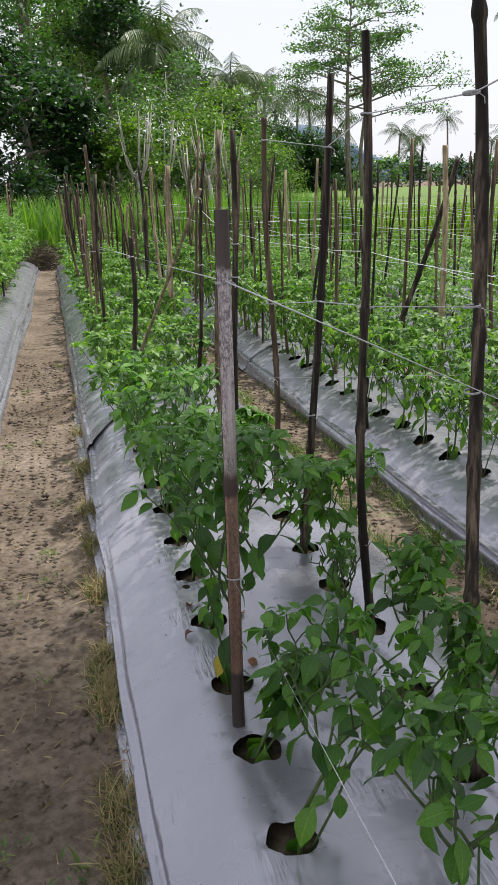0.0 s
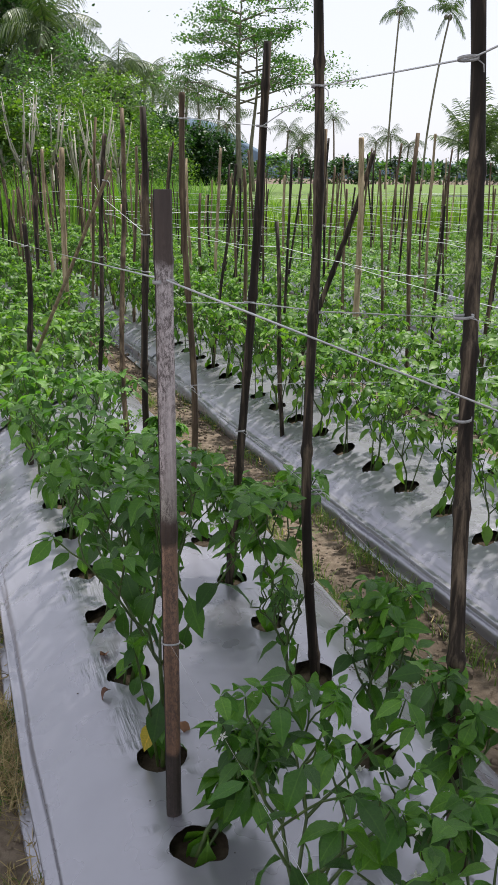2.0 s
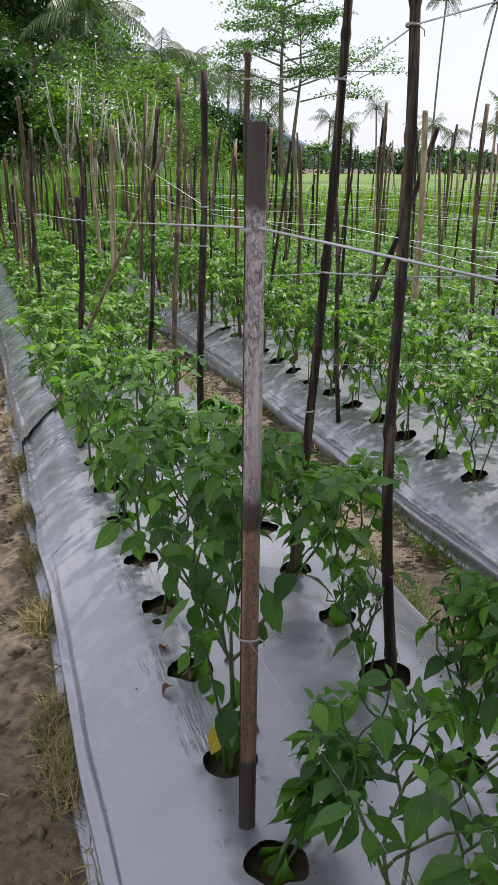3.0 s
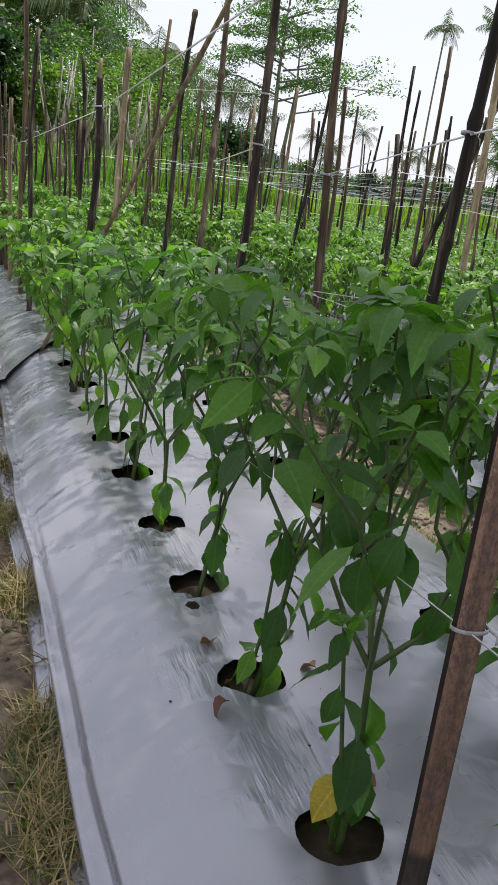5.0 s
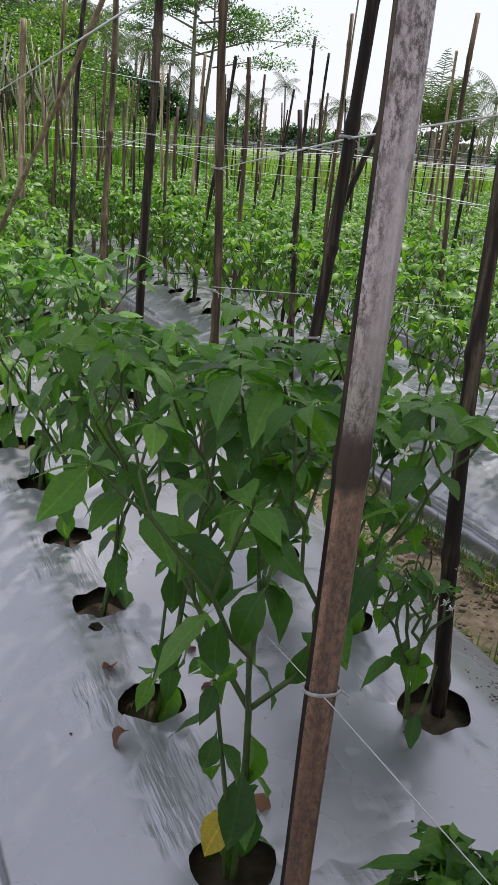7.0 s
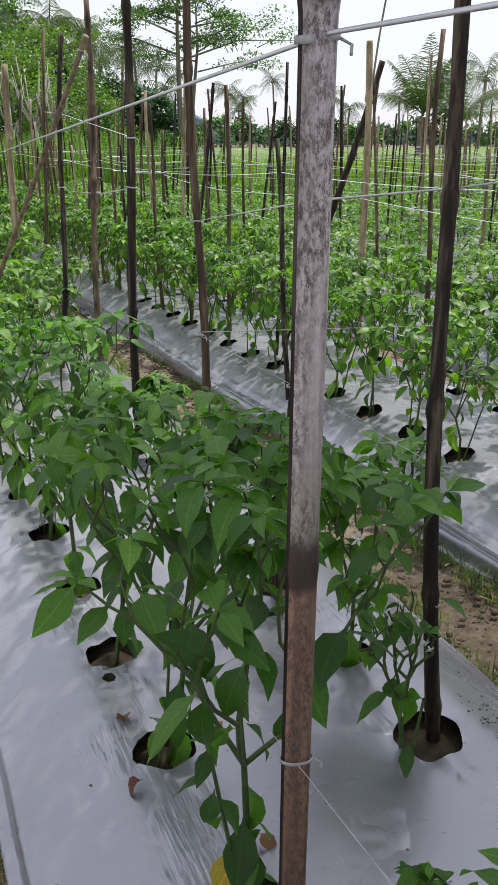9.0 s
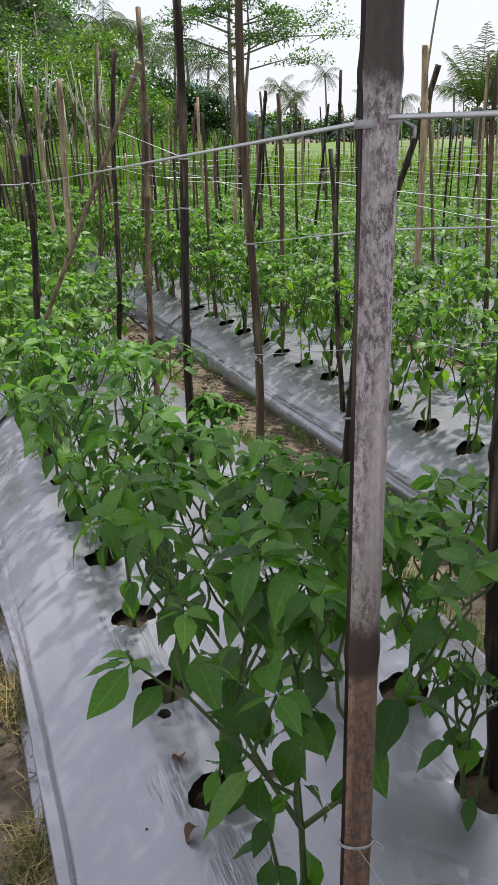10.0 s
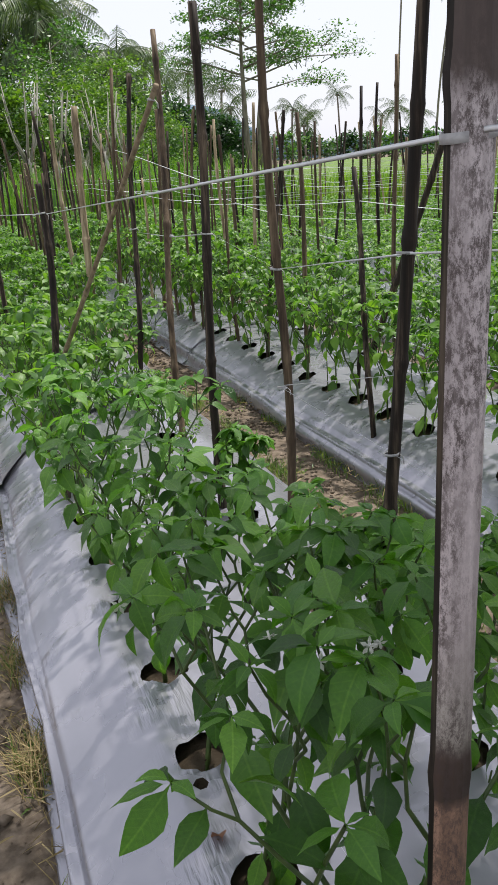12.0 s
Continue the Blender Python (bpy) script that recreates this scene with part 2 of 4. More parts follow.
class Build:
    """Collects vertices and faces of one mesh."""

    def __init__(self):
        self.v, self.f, self.n = [], [], 0

    def add(self, verts, faces):
        verts = np.asarray(verts, float)
        self.v.append(verts)
        off = self.n
        self.f.extend([tuple(i + off for i in f) for f in faces])
        self.n += len(verts)

    def tube(self, pts, radii, sides=6, cap=True):
        pts = np.asarray(pts, float)
        rings = []
        for i, p in enumerate(pts):
            d = pts[min(i + 1, len(pts) - 1)] - pts[max(i - 1, 0)]
            d = d / (np.linalg.norm(d) + 1e-9)
            a = np.cross(d, (0.0, 1.0, 0.0) if abs(d[1]) < 0.9 else (1.0, 0.0, 0.0))
            a /= np.linalg.norm(a)
            c = np.cross(d, a)
            for k in range(sides):
                th = 2 * math.pi * k / sides
                rings.append(p + radii[i] * (math.cos(th) * a + math.sin(th) * c))
        fs = []
        for i in range(len(pts) - 1):
            for k in range(sides):
                k2 = (k + 1) % sides
                fs.append((i * sides + k, i * sides + k2, (i + 1) * sides + k2, (i + 1) * sides + k))
        if cap:
            fs.append(tuple(range((len(pts) - 1) * sides, len(pts) * sides)))
            fs.append(tuple(reversed(range(sides))))
        self.add(rings, fs)

    def data(self, name, mat, smooth=True):
        return mesh_data(name, np.concatenate(self.v), self.f, mat, smooth)


def nz(x, y, z=0.0):
    return noise.noise((x, y, z))


# ---- ground ----
def axis_steps(lo, hi, step, far):
    inner = list(np.arange(lo, hi, step))
    out, v, d = [], hi, step
    while v < far:
        out.append(v)
        d *= 1.35
        v += d
    left, v, d = [], lo, step
    while v > -far:
        d *= 1.35
        v -= d
        left.append(v)
    return left[::-1] + inner + out + [far]


def build_ground():
    xs, ys = axis_steps(-1.2, 2.0, 0.04, 1500), axis_steps(-0.6, 7.0, 0.05, 1500)
    verts, faces = [], []
    for y in ys:
        for x in xs:
            h = 0.0
            if abs(x) < 30 and abs(y) < 40:
                h = 0.02 * nz(x * 2.2, y * 1.7) + 0.007 * nz(x * 7, y * 7)
                if -0.65 < x < 0.12:
                    h += 0.035 * max(0.0, 1 - abs(x + 0.5) / 0.12) + 0.02 * max(0.0, 1 - abs(x - 0.02) / 0.1)
            verts.append((x, y, h - 0.01))
    w = len(xs)
    for j in range(len(ys) - 1):
        for i in range(w - 1):
            faces.append((j * w + i, j * w + i + 1, (j + 1) * w + i + 1, (j + 1) * w + i))
    ob = new("ground", mesh_data("ground", verts, faces, SOIL))
    tagged(ob, "brown crumbly soil of the vegetable field", "ground", kind="structure")


build_ground()

# ---- raised beds under silver plastic ----
BED_PITCH, BED_W, BED_Z = 1.39, 1.07, 0.205
HOLE_STEP = 0.295


def field_end(x):
    return 15.5 - 2.5 * min(1.0, max(0.0, (x - 1.2) / 5.0))


def bed_x(k):
    return {-1: -1.52, 0: 0.075}.get(k, 1.5 + BED_PITCH * (k - 1))


def drift(k, y):
    """The beds are not quite parallel: how far bed k strays sideways at y."""
    return {-1: 0.0, 0: -0.015 * (y - 1.5)}.get(k, -0.036 * (y - 2.75))


HOLE_Y = {-1: 1.24, 0: 1.51, 1: 1.84, 2: 2.15, 3: 2.44, 4: 2.755}


def hole_rows(k):
    x0 = bed_x(k)
    r1, r2 = [], []
    for i in range(-6, 80):
        if k == 0:
            y = HOLE_Y.get(i, 1.555 + 0.298 * i)
        elif k == 1:
            y = 2.56 + 0.27 * i
        else:
            y = 1.51 + HOLE_STEP * i + 0.02 * nz(i * 5.3, k, 2)
        r1.append((x0 + (0.29 if k == 0 else 0.26) + 0.010 * nz(i * 3.1, k) + drift(k, y), y))
        y = 1.66 + HOLE_STEP * i + 0.02 * nz(i * 4.1, k, 8)
        r2.append((x0 + 0.725 + 0.015 * nz(i * 2.7, k, 5) + drift(k, y), y))
    return r1, r2


def bed_profile(x, x0, x1):
    """Height of the film over a bed at x."""
    d = min(x - x0, x1 - x)
    low = x0 > 1.0
    t = max(0.0, min(1.0, d / (0.33 if low else 0.27)))
    skirt = (0.06 if low else 0.075) * min(1.0, max(0.0, d) / 0.022) - 0.015
    return skirt + (BED_Z - 0.06) * (1 - (1 - t) ** (1.6 if low else 1.9))


def film_mesh(k, y0, y1, step, holes):
    x0, x1 = bed_x(k), bed_x(k) + BED_W
    side = [0, 0.003, 0.006, 0.009, 0.012, 0.015, 0.018, 0.021, 0.025, 0.03, 0.035, 0.041, 0.048, 0.056, 0.066, 0.08, 0.1, 0.125, 0.155]
    xs = [x0 + s for s in side] + list(np.arange(x0 + 0.19, x1 - 0.185, step)) + [x1 - s for s in side[::-1]]
    ys = np.arange(y0, y1 + step * 0.5, step)
    V = np.zeros((len(ys), len(xs), 3))
    for j, y in enumerate(ys):
        wob = 0.014 * nz(y * 0.9, k * 7.0) + 0.008 * nz(y * 3.7, k * 3.0)
        for i, x in enumerate(xs):
            d = min(x - x0, x1 - x)
            edge = max(0.0, 1 - d / 0.13)
            h = bed_profile(x, x0, x1)
            # lengthwise pleats low on the flanks, crosswise sags on top
            pleat = ((0.034 if k else 0.026) * nz(d * 110, y * 0.35, k) + 0.006 * nz(d * 60, y * 3, k + 4)) * max(0.0, 1 - d / (0.1 if k else 0.08))
            sag = 0.009 * nz(x * 2.0, y * 1.2, k) + 0.0015 * nz(x * 7, y * 5, k + 2) * (1 - 0.5 * edge)
            ruck = 0.004 * max(0.0, nz(x * 3, y * 5, k + 9)) * edge
            sx = -1 if x - x0 < x1 - x else 1
            V[j, i] = (x + wob + drift(k, y) + sx * (pleat + ruck) * (0.4 + edge), y + 0.01 * nz(x * 5, y * 3, 3), h + sag * min(1, h / 0.1) + pleat * 1.3)
    keep = np.ones((len(ys) - 1, len(xs) - 1), bool)
    for hx, hy, hr in holes:
        dx, dy = V[:, :, 0] - hx, V[:, :, 1] - hy
        ang = np.arctan2(dy, dx)
        rr = hr * (1 + 0.06 * np.sin(ang * 2 + hx * 40) + 0.04 * np.sin(ang * 5 + hy * 30))
        dist = np.hypot(dx, dy) + 1e-9
        near = (dist > rr - step * 0.8) & (dist < rr + step * 0.45)
        out = dist >= rr + step * 0.45
        deep = dist <= rr - step * 0.8
        beside = np.zeros_like(out)
        for sj in (-1, 0, 1):
            for si in (-1, 0, 1):
                beside |= np.roll(np.roll(out, sj, 0), si, 1)
        near |= deep & beside
        V[:, :, 0] = np.where(near, hx + dx / dist * rr, V[:, :, 0])
        V[:, :, 1] = np.where(near, hy + dy / dist * rr, V[:, :, 1])
        V[:, :, 2] += 0.003 * np.exp(-((dist - rr) / 0.012) ** 2) * np.sin(ang * 5 + hx * 90)
        # tension folds running along the bed from each hole
        fold = np.exp(-(np.abs(dx) / 0.03) ** 2) * np.exp(-np.abs(dy) / 0.16)
        V[:, :, 2] += 0.0055 * np.sin(dx * 380) * fold
        inside = near | deep
        cell = inside[:-1, :-1] & inside[1:, :-1] & inside[:-1, 1:] & inside[1:, 1:]
        keep &= ~cell
    w = len(xs)
    faces = [(j * w + i, j * w + i + 1, (j + 1) * w + i + 1, (j + 1) * w + i) for j in range(len(ys) - 1) for i in range(w - 1) if keep[j, i]]
    return mesh_data("film", V.reshape(-1, 3), faces, FILM)


def soil_core(k, y0, y1):
    x0, x1 = bed_x(k) + 0.03, bed_x(k) + BED_W - 0.03
    xs, ys = np.linspace(x0, x1, 40), np.arange(y0, y1, 0.05)
    verts = [(x + drift(k, y), y, bed_profile(x, x0, x1) - 0.028 + 0.012 * nz(x * 14, y * 14)) for y in ys for x in xs]
    w = len(xs)
    faces = [(j * w + i, j * w + i + 1, (j + 1) * w + i + 1, (j + 1) * w + i) for j in range(len(ys) - 1) for i in range(w - 1)]
    return mesh_data("core", verts, faces, WET_SOIL)


def build_bed(k):
    label = "raised planting bed wrapped in wrinkled silver plastic film" if k >= 0 else "raised bed under silver film beside the footpath"
    bed = thing("planting_bed", label, "garden bed", group="planting beds")
    end = field_end(bed_x(k))
    r1, r2 = hole_rows(k)
    if k in (0, 1):
        near = (-0.6, 4.15) if k == 0 else (0.9, 6.2)
        holes = [(x, y, 0.05 + 0.008 * nz(x * 9, y * 9)) for x, y in r1 + r2 if near[0] + 0.1 < y < near[1] - 0.1]
        if k == 0:
            holes = [h for h in holes if not (abs(h[1] - 1.66) < 0.1 and h[0] > 0.7)] + [(0.795, 1.68, 0.062), (0.326, 2.076, 0.015)]
        part("film", film_mesh(k, near[0], near[1] + (1.2 if k == 0 else 0.6), 0.0135, holes), bed)
        part("soil_core", soil_core(k, near[0], near[1]), bed, "damp dark soil under the film")
        second = film_mesh(k, near[1] - 0.06, end, 0.06, [])
        for v in second.vertices:
            ahead = v.co.y - near[1] + 0.06
            v.co.y += (1.1 if k == 0 else 0.2) * (v.co.x - bed_x(k)) * max(0.0, 1 - ahead / 1.5) - 0.08 + 0.03 * nz(v.co.x * 12, ahead)
            v.co.z += 0.005 + (0.013 + 0.012 * nz(v.co.x * 14, 2) if k == 0 else 0.0) * max(0.0, 1 - ahead / 0.07)
        part("film", second, bed)
    else:
        y = -0.5 if k > 0 else 2.0
        while y < end:
            part("film", film_mesh(k, y, min(end, y + 4.0), 0.09, []), bed)
            y += 3.95


for bed_no in range(-1, 10):
    build_bed(bed_no)

# ---- bamboo stakes ----
def stake_data(base, top, r, mat, seed, split=False, sides=9):
    """A bamboo pole from base to top with swollen nodes, in coordinates from its base."""
    rng = random.Random(seed)
    d = np.array(top, float) - np.array(base, float)
    length = np.linalg.norm(d)
    side = np.cross(d, (0, 0, 1.0) if abs(d[2]) < length * 0.8 else (0, 1.0, 0))
    side /= np.linalg.norm(side)
    other = np.cross(d / length, side)
    bend, bend2 = rng.uniform(-0.014, 0.014) * length, rng.uniform(-0.013, 0.013) * length
    pts, rad = [], []
    node = rng.uniform(0.16, 0.3)
    t = -0.12
    stops = []
    while t < length:
        stops += [(t, 1.0), (t + node * 0.5, 0.97), (t + node - 0.022, 1.0), (t + node - 0.008, 1.2), (t + node, 1.24), (t + node + 0.010, 1.12)]
        t += node + 0.02
        node = rng.uniform(0.2, 0.32)
    stops = [s for s in stops if s[0] < length - 0.01] + [(length, 0.98)]
    for s, k in stops:
        f = s / length
        off = bend * math.sin(math.pi * max(0, f)) + bend2 * math.sin(2 * math.pi * max(0, f))
        pts.append(d * f + side * off + other * off * 0.5)
        rad.append(r * (1.0 - 0.2 * f) * k * (1 + 0.05 * rng.uniform(-1, 1)))
    b = Build()
    b.tube(pts, rad, sides)
    return b.data("stake", mat)


def tie_data(r, width, seed, tail=0.05):
    """Raffia wound round a pole, with a loose end."""
    b = Build()
    n_ = 14
    verts, faces = [], []
    for i in range(n_):
        a = 2 * math.pi * i / n_
        dz = width * 0.35 * math.sin(a + seed)
        for rr, zz in ((1.0, -0.5), (1.05, -0.5), (1.05, 0.5), (1.0, 0.5)):
            verts.append((r * rr * math.cos(a), r * rr * math.sin(a), dz + zz * width))
        for j in range(4):
            faces.append((i * 4 + j, i * 4 + (j + 1) % 4, ((i + 1) % n_) * 4 + (j + 1) % 4, ((i + 1) % n_) * 4 + j))
    b.add(verts, faces)
    b.tube([(r, 0, 0), (r * 1.5, -0.008, -tail * 0.4), (r * 1.45, -0.012, -tail)], [0.0012] * 3, 4)
    return b.data("tie", TIE)


STAKE_LABEL = {"d": "dark weathered bamboo stake pushed into the bed", "b": "brown dried bamboo stake pushed into the bed", "p": "pale straw-coloured bamboo stake pushed into the bed"}
STAKE_MAT = {"d": BAMBOO_DARK, "b": BAMBOO_BROWN, "p": BAMBOO_PALE}


def stake(base, top, r, tone, seed, ties=(), label=""):
    ob = thing("bamboo_stake", label or STAKE_LABEL[tone], "stake", base, "bamboo stakes", stake_data(base, top, r, STAKE_MAT[tone], seed))
    for i, z in enumerate(ties):
        f = (z - base[2]) / (top[2] - base[2])
        t = part("tie", tie_data(r * 1.05, 0.005, seed + i, 0.02), ob, "white raffia tie wound round the stake")
        t.location = (np.array(top) - np.array(base)) * f
    return ob


def split_stake(base, top, w, mat):
    """A broad lath split from thick bamboo: shallow curved face, flat back, burnt ends."""
    ob = thing("bamboo_stake", "broad split bamboo stake with mottled grey-white skin and dark ends", "stake", base, "bamboo stakes")
    d = np.array(top, float) - np.array(base, float)
    prof = [(-0.5, 0.12), (-0.42, -0.06), (-0.22, -0.17), (0.0, -0.2), (0.22, -0.17), (0.42, -0.06), (0.5, 0.12), (0.36, 0.2), (0.0, 0.13), (-0.36, 0.2)]
    zs = list(np.linspace(-0.12, 0.59, 12)) + [0.603, 0.612, 0.62, 0.628, 0.64] + list(np.linspace(0.67, 1.05, 8)) + [1.075, 1.085, 1.093, 1.105] + list(np.linspace(1.12, d[2], 3))
    verts = []
    for z in zs:
        f = z / d[2]
        k = 1.0 + 0.10 * math.exp(-((z - 0.62) / 0.012) ** 2) + 0.12 * math.exp(-((z - 1.09) / 0.012) ** 2)
        for px, py in prof:
            wob = 0.03 * nz(z * 5, px * 3)
            verts.append((d[0] * f + w * k * (px + wob * 0.5), d[1] * f + w * k * py * 1.1, z + (0.004 * nz(px * 9, 1) if z > d[2] - 0.01 else 0)))
    s = len(prof)
    faces = [(j * s + i, j * s + (i + 1) % s, (j + 1) * s + (i + 1) % s, (j + 1) * s + i) for j in range(len(zs) - 1) for i in range(s)]
    faces += [tuple(range((len(zs) - 1) * s, len(zs) * s))]
    me = mesh_data("lath", verts, faces, mat, smooth=False)
    me.materials.append(BAMBOO_DARK)
    for p in me.polygons:
        if p.index < (len(zs) - 1) * s and p.index % s in (0, 6, 7, 8, 9):
            p.material_index = 1
    lath = part("lath", me, ob)
    lath.rotation_euler = (0, 0, radians(-18))
    for i, z in enumerate((0.40, 1.06)):
        t = part("tie", tie_data(w * 0.5, 0.004 if i == 0 else 0.006, i, 0.012), ob, "white raffia tie wound round the stake")
        t.location = (d[0] * z / d[2], d[1] * z / d[2], z)
        t.scale = (1.12, 0.5, 1)
        t.rotation_euler = (0, 0, radians(-18))
    return ob


split_stake((0.344, 1.331, 0.2), (0.35, 1.333, 1.4), 0.030, BAMBOO_SPLIT)


def staked(x, y, xt, yt, top, r, tone, seed, ties=(), label=""):
    """A stake through (x, y, 0.2) and (xt, yt, 1.4), cut off at height top."""
    f = (top - 0.2) / 1.2
    taken.append((x, y))
    return stake((x, y, 0.2), (x + (xt - x) * f, y + (yt - y) * f, top), r, tone, seed, ties, label)


taken = [(0.344, 1.331)]
PALE_LABEL = "thick pale bamboo stake standing in the bed"
staked(0.818, 1.059, 0.831, 1.229, 2.05, 0.0155, "d", 1, (1.03, 1.2, 1.6))
staked(0.821, 1.699, 0.824, 1.792, 1.8, 0.0135, "d", 2, (0.685, 1.12, 1.606))
staked(0.767, 2.236, 0.841, 2.218, 1.75, 0.0135, "d", 3, (0.7, 1.08, 1.545))
staked(0.824, 2.85, 0.815, 2.859, 1.68, 0.0125, "b", 4, (0.68, 0.99, 1.6))
staked(0.747, 3.239, 0.767, 3.252, 1.66, 0.015, "d", 5, (1.058, 1.2))
staked(0.748, 3.669, 0.838, 3.984, 1.71, 0.0125, "b", 6, (1.01,))
staked(0.736, 4.439, 0.85, 4.55, 1.62, 0.013, "d", 7, (1.0,))
staked(0.292, 3.551, 0.363, 3.733, 1.22, 0.0135, "d", 8, (1.13,))
staked(0.752, 5.626, 0.797, 5.71, 1.58, 0.022, "p", 10, (), PALE_LABEL)
staked(0.24, 4.2, 0.564, 2.96, 1.43, 0.0085, "p", 11, (1.4,), "thin pale bamboo stake leaning across the row")
staked(2.307, 4.401, 2.229, 4.294, 1.62, 0.019, "p", 13, (), PALE_LABEL)
staked(1.972, 4.592, 2.29, 4.363, 1.545, 0.018, "d", 14, (), "dark bamboo stake leaning far over")
staked(2.376, 3.91, 2.337, 3.886, 1.63, 0.013, "b", 15)
staked(1.78, 4.312, 1.866, 4.419, 1.53, 0.009, "d", 16)
staked(1.592, 3.816, 1.628, 4.051, 1.2, 0.0125, "d", 17)
staked(1.778, 4.914, 1.773, 4.926, 1.46, 0.0135, "b", 18)
staked(1.678, 5.257, 1.822, 5.245, 1.49, 0.0115, "d", 19)
staked(2.14, 4.594, 2.171, 4.641, 1.68, 0.012, "b", 20)
stake((0.95, 5.9, 0.19), (1.06, 5.88, 1.78), 0.011, "b", 9)
stake((0.26, 7.4, 0.19), (0.28, 7.4, 0.98), 0.014, "b", 12, (0.9,))
taken += [(0.95, 5.9), (0.26, 7.4)]

rng = random.Random(5)


def loose_stake(x, y):
    h = rng.uniform(0.95, 1.55)
    lean = (rng.gauss(0, 0.05), rng.gauss(0, 0.05))
    base = (x + rng.gauss(0, 0.02), y, 0.19)
    return base, (base[0] + lean[0] * h, y + lean[1] * h, 0.19 + h), rng.choice((0.009, 0.011, 0.012, 0.014)), rng.choice("ddbbbpp")


stakes = 0
far_stakes = {"d": Build(), "b": Build(), "p": Build()}
for k in range(-1, 10):
    for col, row_x in enumerate((bed_x(k) + 0.24, bed_x(k) + 0.76)):
        y = {0: 7.6 if col == 0 else 5.0, 1: 5.4, -1: 6.0}.get(k, 2.2 + 0.6 * k) + rng.uniform(0, 0.4)
        if k == 0 and col == 0:
            y = 5.1
        if k == -1 and col == 0:
            y = 8.5
        end = field_end(row_x)
        while y < end:
            gap = rng.uniform(0.24, 0.42) if k in (0, 1) and y > 6.0 else rng.uniform(0.45, 0.72)
            if all(math.hypot(row_x - a, y - b) > 0.3 for a, b in taken):
                base, top, r, tone = loose_stake(row_x + drift(k, y), y)
                if stakes < 290 and k < 5:
                    stake(base, top, r, tone, 100 + stakes, (0.19 + rng.uniform(0.7, 0.9),) if y < 9 and rng.random() < 0.5 else ())
                    stakes += 1
                else:
                    me = stake_data(base, top, r, STAKE_MAT[tone], int(y * 100 + k * 7), sides=5)
                    co = np.zeros(len(me.vertices) * 3)
                    me.vertices.foreach_get("co", co)
                    far_stakes[tone].add(co.reshape(-1, 3) + np.array(base), [tuple(p.vertices) for p in me.polygons])
                    bpy.data.meshes.remove(me)
            y += gap
for tone, b in far_stakes.items():
    if b.n:
        tagged(new("bamboo_stakes", b.data("stakes", STAKE_MAT[tone])), "many distant bamboo stakes standing in the beds", "stake", "bamboo stakes", "stuff")


# ---- strings ----
def ribbon(points, width, label="taut white raffia string tied between bamboo stakes", sag=0.0):
    pts = []
    for a, b in zip(points[:-1], points[1:]):
        a, b = np.array(a, float), np.array(b, float)
        n = max(3, int(np.linalg.norm(b - a) / 0.12))
        for i in range(n):
            f = i / n
            p = a + (b - a) * f
            p[2] -= sag * 4 * f * (1 - f)
            pts.append(p)
    pts.append(np.array(points[-1], float))
    verts = []
    for i, p in enumerate(pts):
        d = pts[min(i + 1, len(pts) - 1)] - pts[max(i - 1, 0)]
        d /= np.linalg.norm(d)
        side = np.cross(d, (0, 0, 1.0))
        side /= np.linalg.norm(side)
        up = np.cross(side, d)
        tw = 0.9 + 1.3 * nz(i * 0.11, points[0][0] * 5, points[0][1])
        a = side * math.cos(tw) + up * math.sin(tw)
        c = np.cross(d, a)
        w = width * (0.8 + 0.3 * nz(i * 0.3, 4))
        verts += [p + a * w * 0.5, p + c * w * 0.06, p - a * w * 0.5, p - c * w * 0.06]
    faces = [(j * 4 + i, j * 4 + (i + 1) % 4, (j + 1) * 4 + (i + 1) % 4, (j + 1) * 4 + i) for j in range(len(pts) - 1) for i in range(4)]
    return tagged(new("string", mesh_data("string", verts, faces, STRING)), label, "string", "strings")


ribbon([(0.23, 7.38, 0.98), (0.365, 3.72, 1.125), (0.352, 1.318, 1.262), (0.42, 0.45, 1.25), (0.5, -1.5, 1.25)], 0.0045, "broad white raffia ribbon tied along the stakes")
ribbon([(0.813, 2.845, 1.6), (0.848, 2.204, 1.545), (0.824, 1.795, 1.606), (0.835, 1.245, 1.6), (1.2, 0.3, 1.9)], 0.004)
ribbon([(0.82, 4.51, 0.985), (0.815, 3.87, 1.005), (0.77, 3.235, 1.058), (0.82, 2.845, 0.99), (0.824, 2.205, 1.08), (0.823, 1.755, 1.125), (0.83, 1.185, 1.2), (0.8, 0.0, 1.22)], 0.0045)
ribbon([(0.77, 3.25, 1.2), (0.84, 4.53, 1.3), (1.03, 5.88, 1.35)], 0.003)
ribbon([(0.31, 3.58, 0.46), (0.325, 2.3, 0.52), (0.345, 1.31, 0.598), (0.37, -0.5, 0.7)], 0.0035, "thin white raffia string running low through the plants")
ribbon([(0.82, 2.84, 0.68), (0.80, 2.22, 0.70), (0.823, 1.725, 0.686), (0.82, 1.1, 0.62)], 0.003, "thin white raffia string running low through the plants")
ribbon([(0.82, 2.84, 0.69), (1.7, 2.9, 0.62), (2.6, 2.7, 0.75)], 0.003, "thin white raffia string running low through the plants")
ribbon([(1.05, 5.88, 1.5), (0.98, 6.58, 1.3), (0.9, 8.2, 1.25)], 0.004)
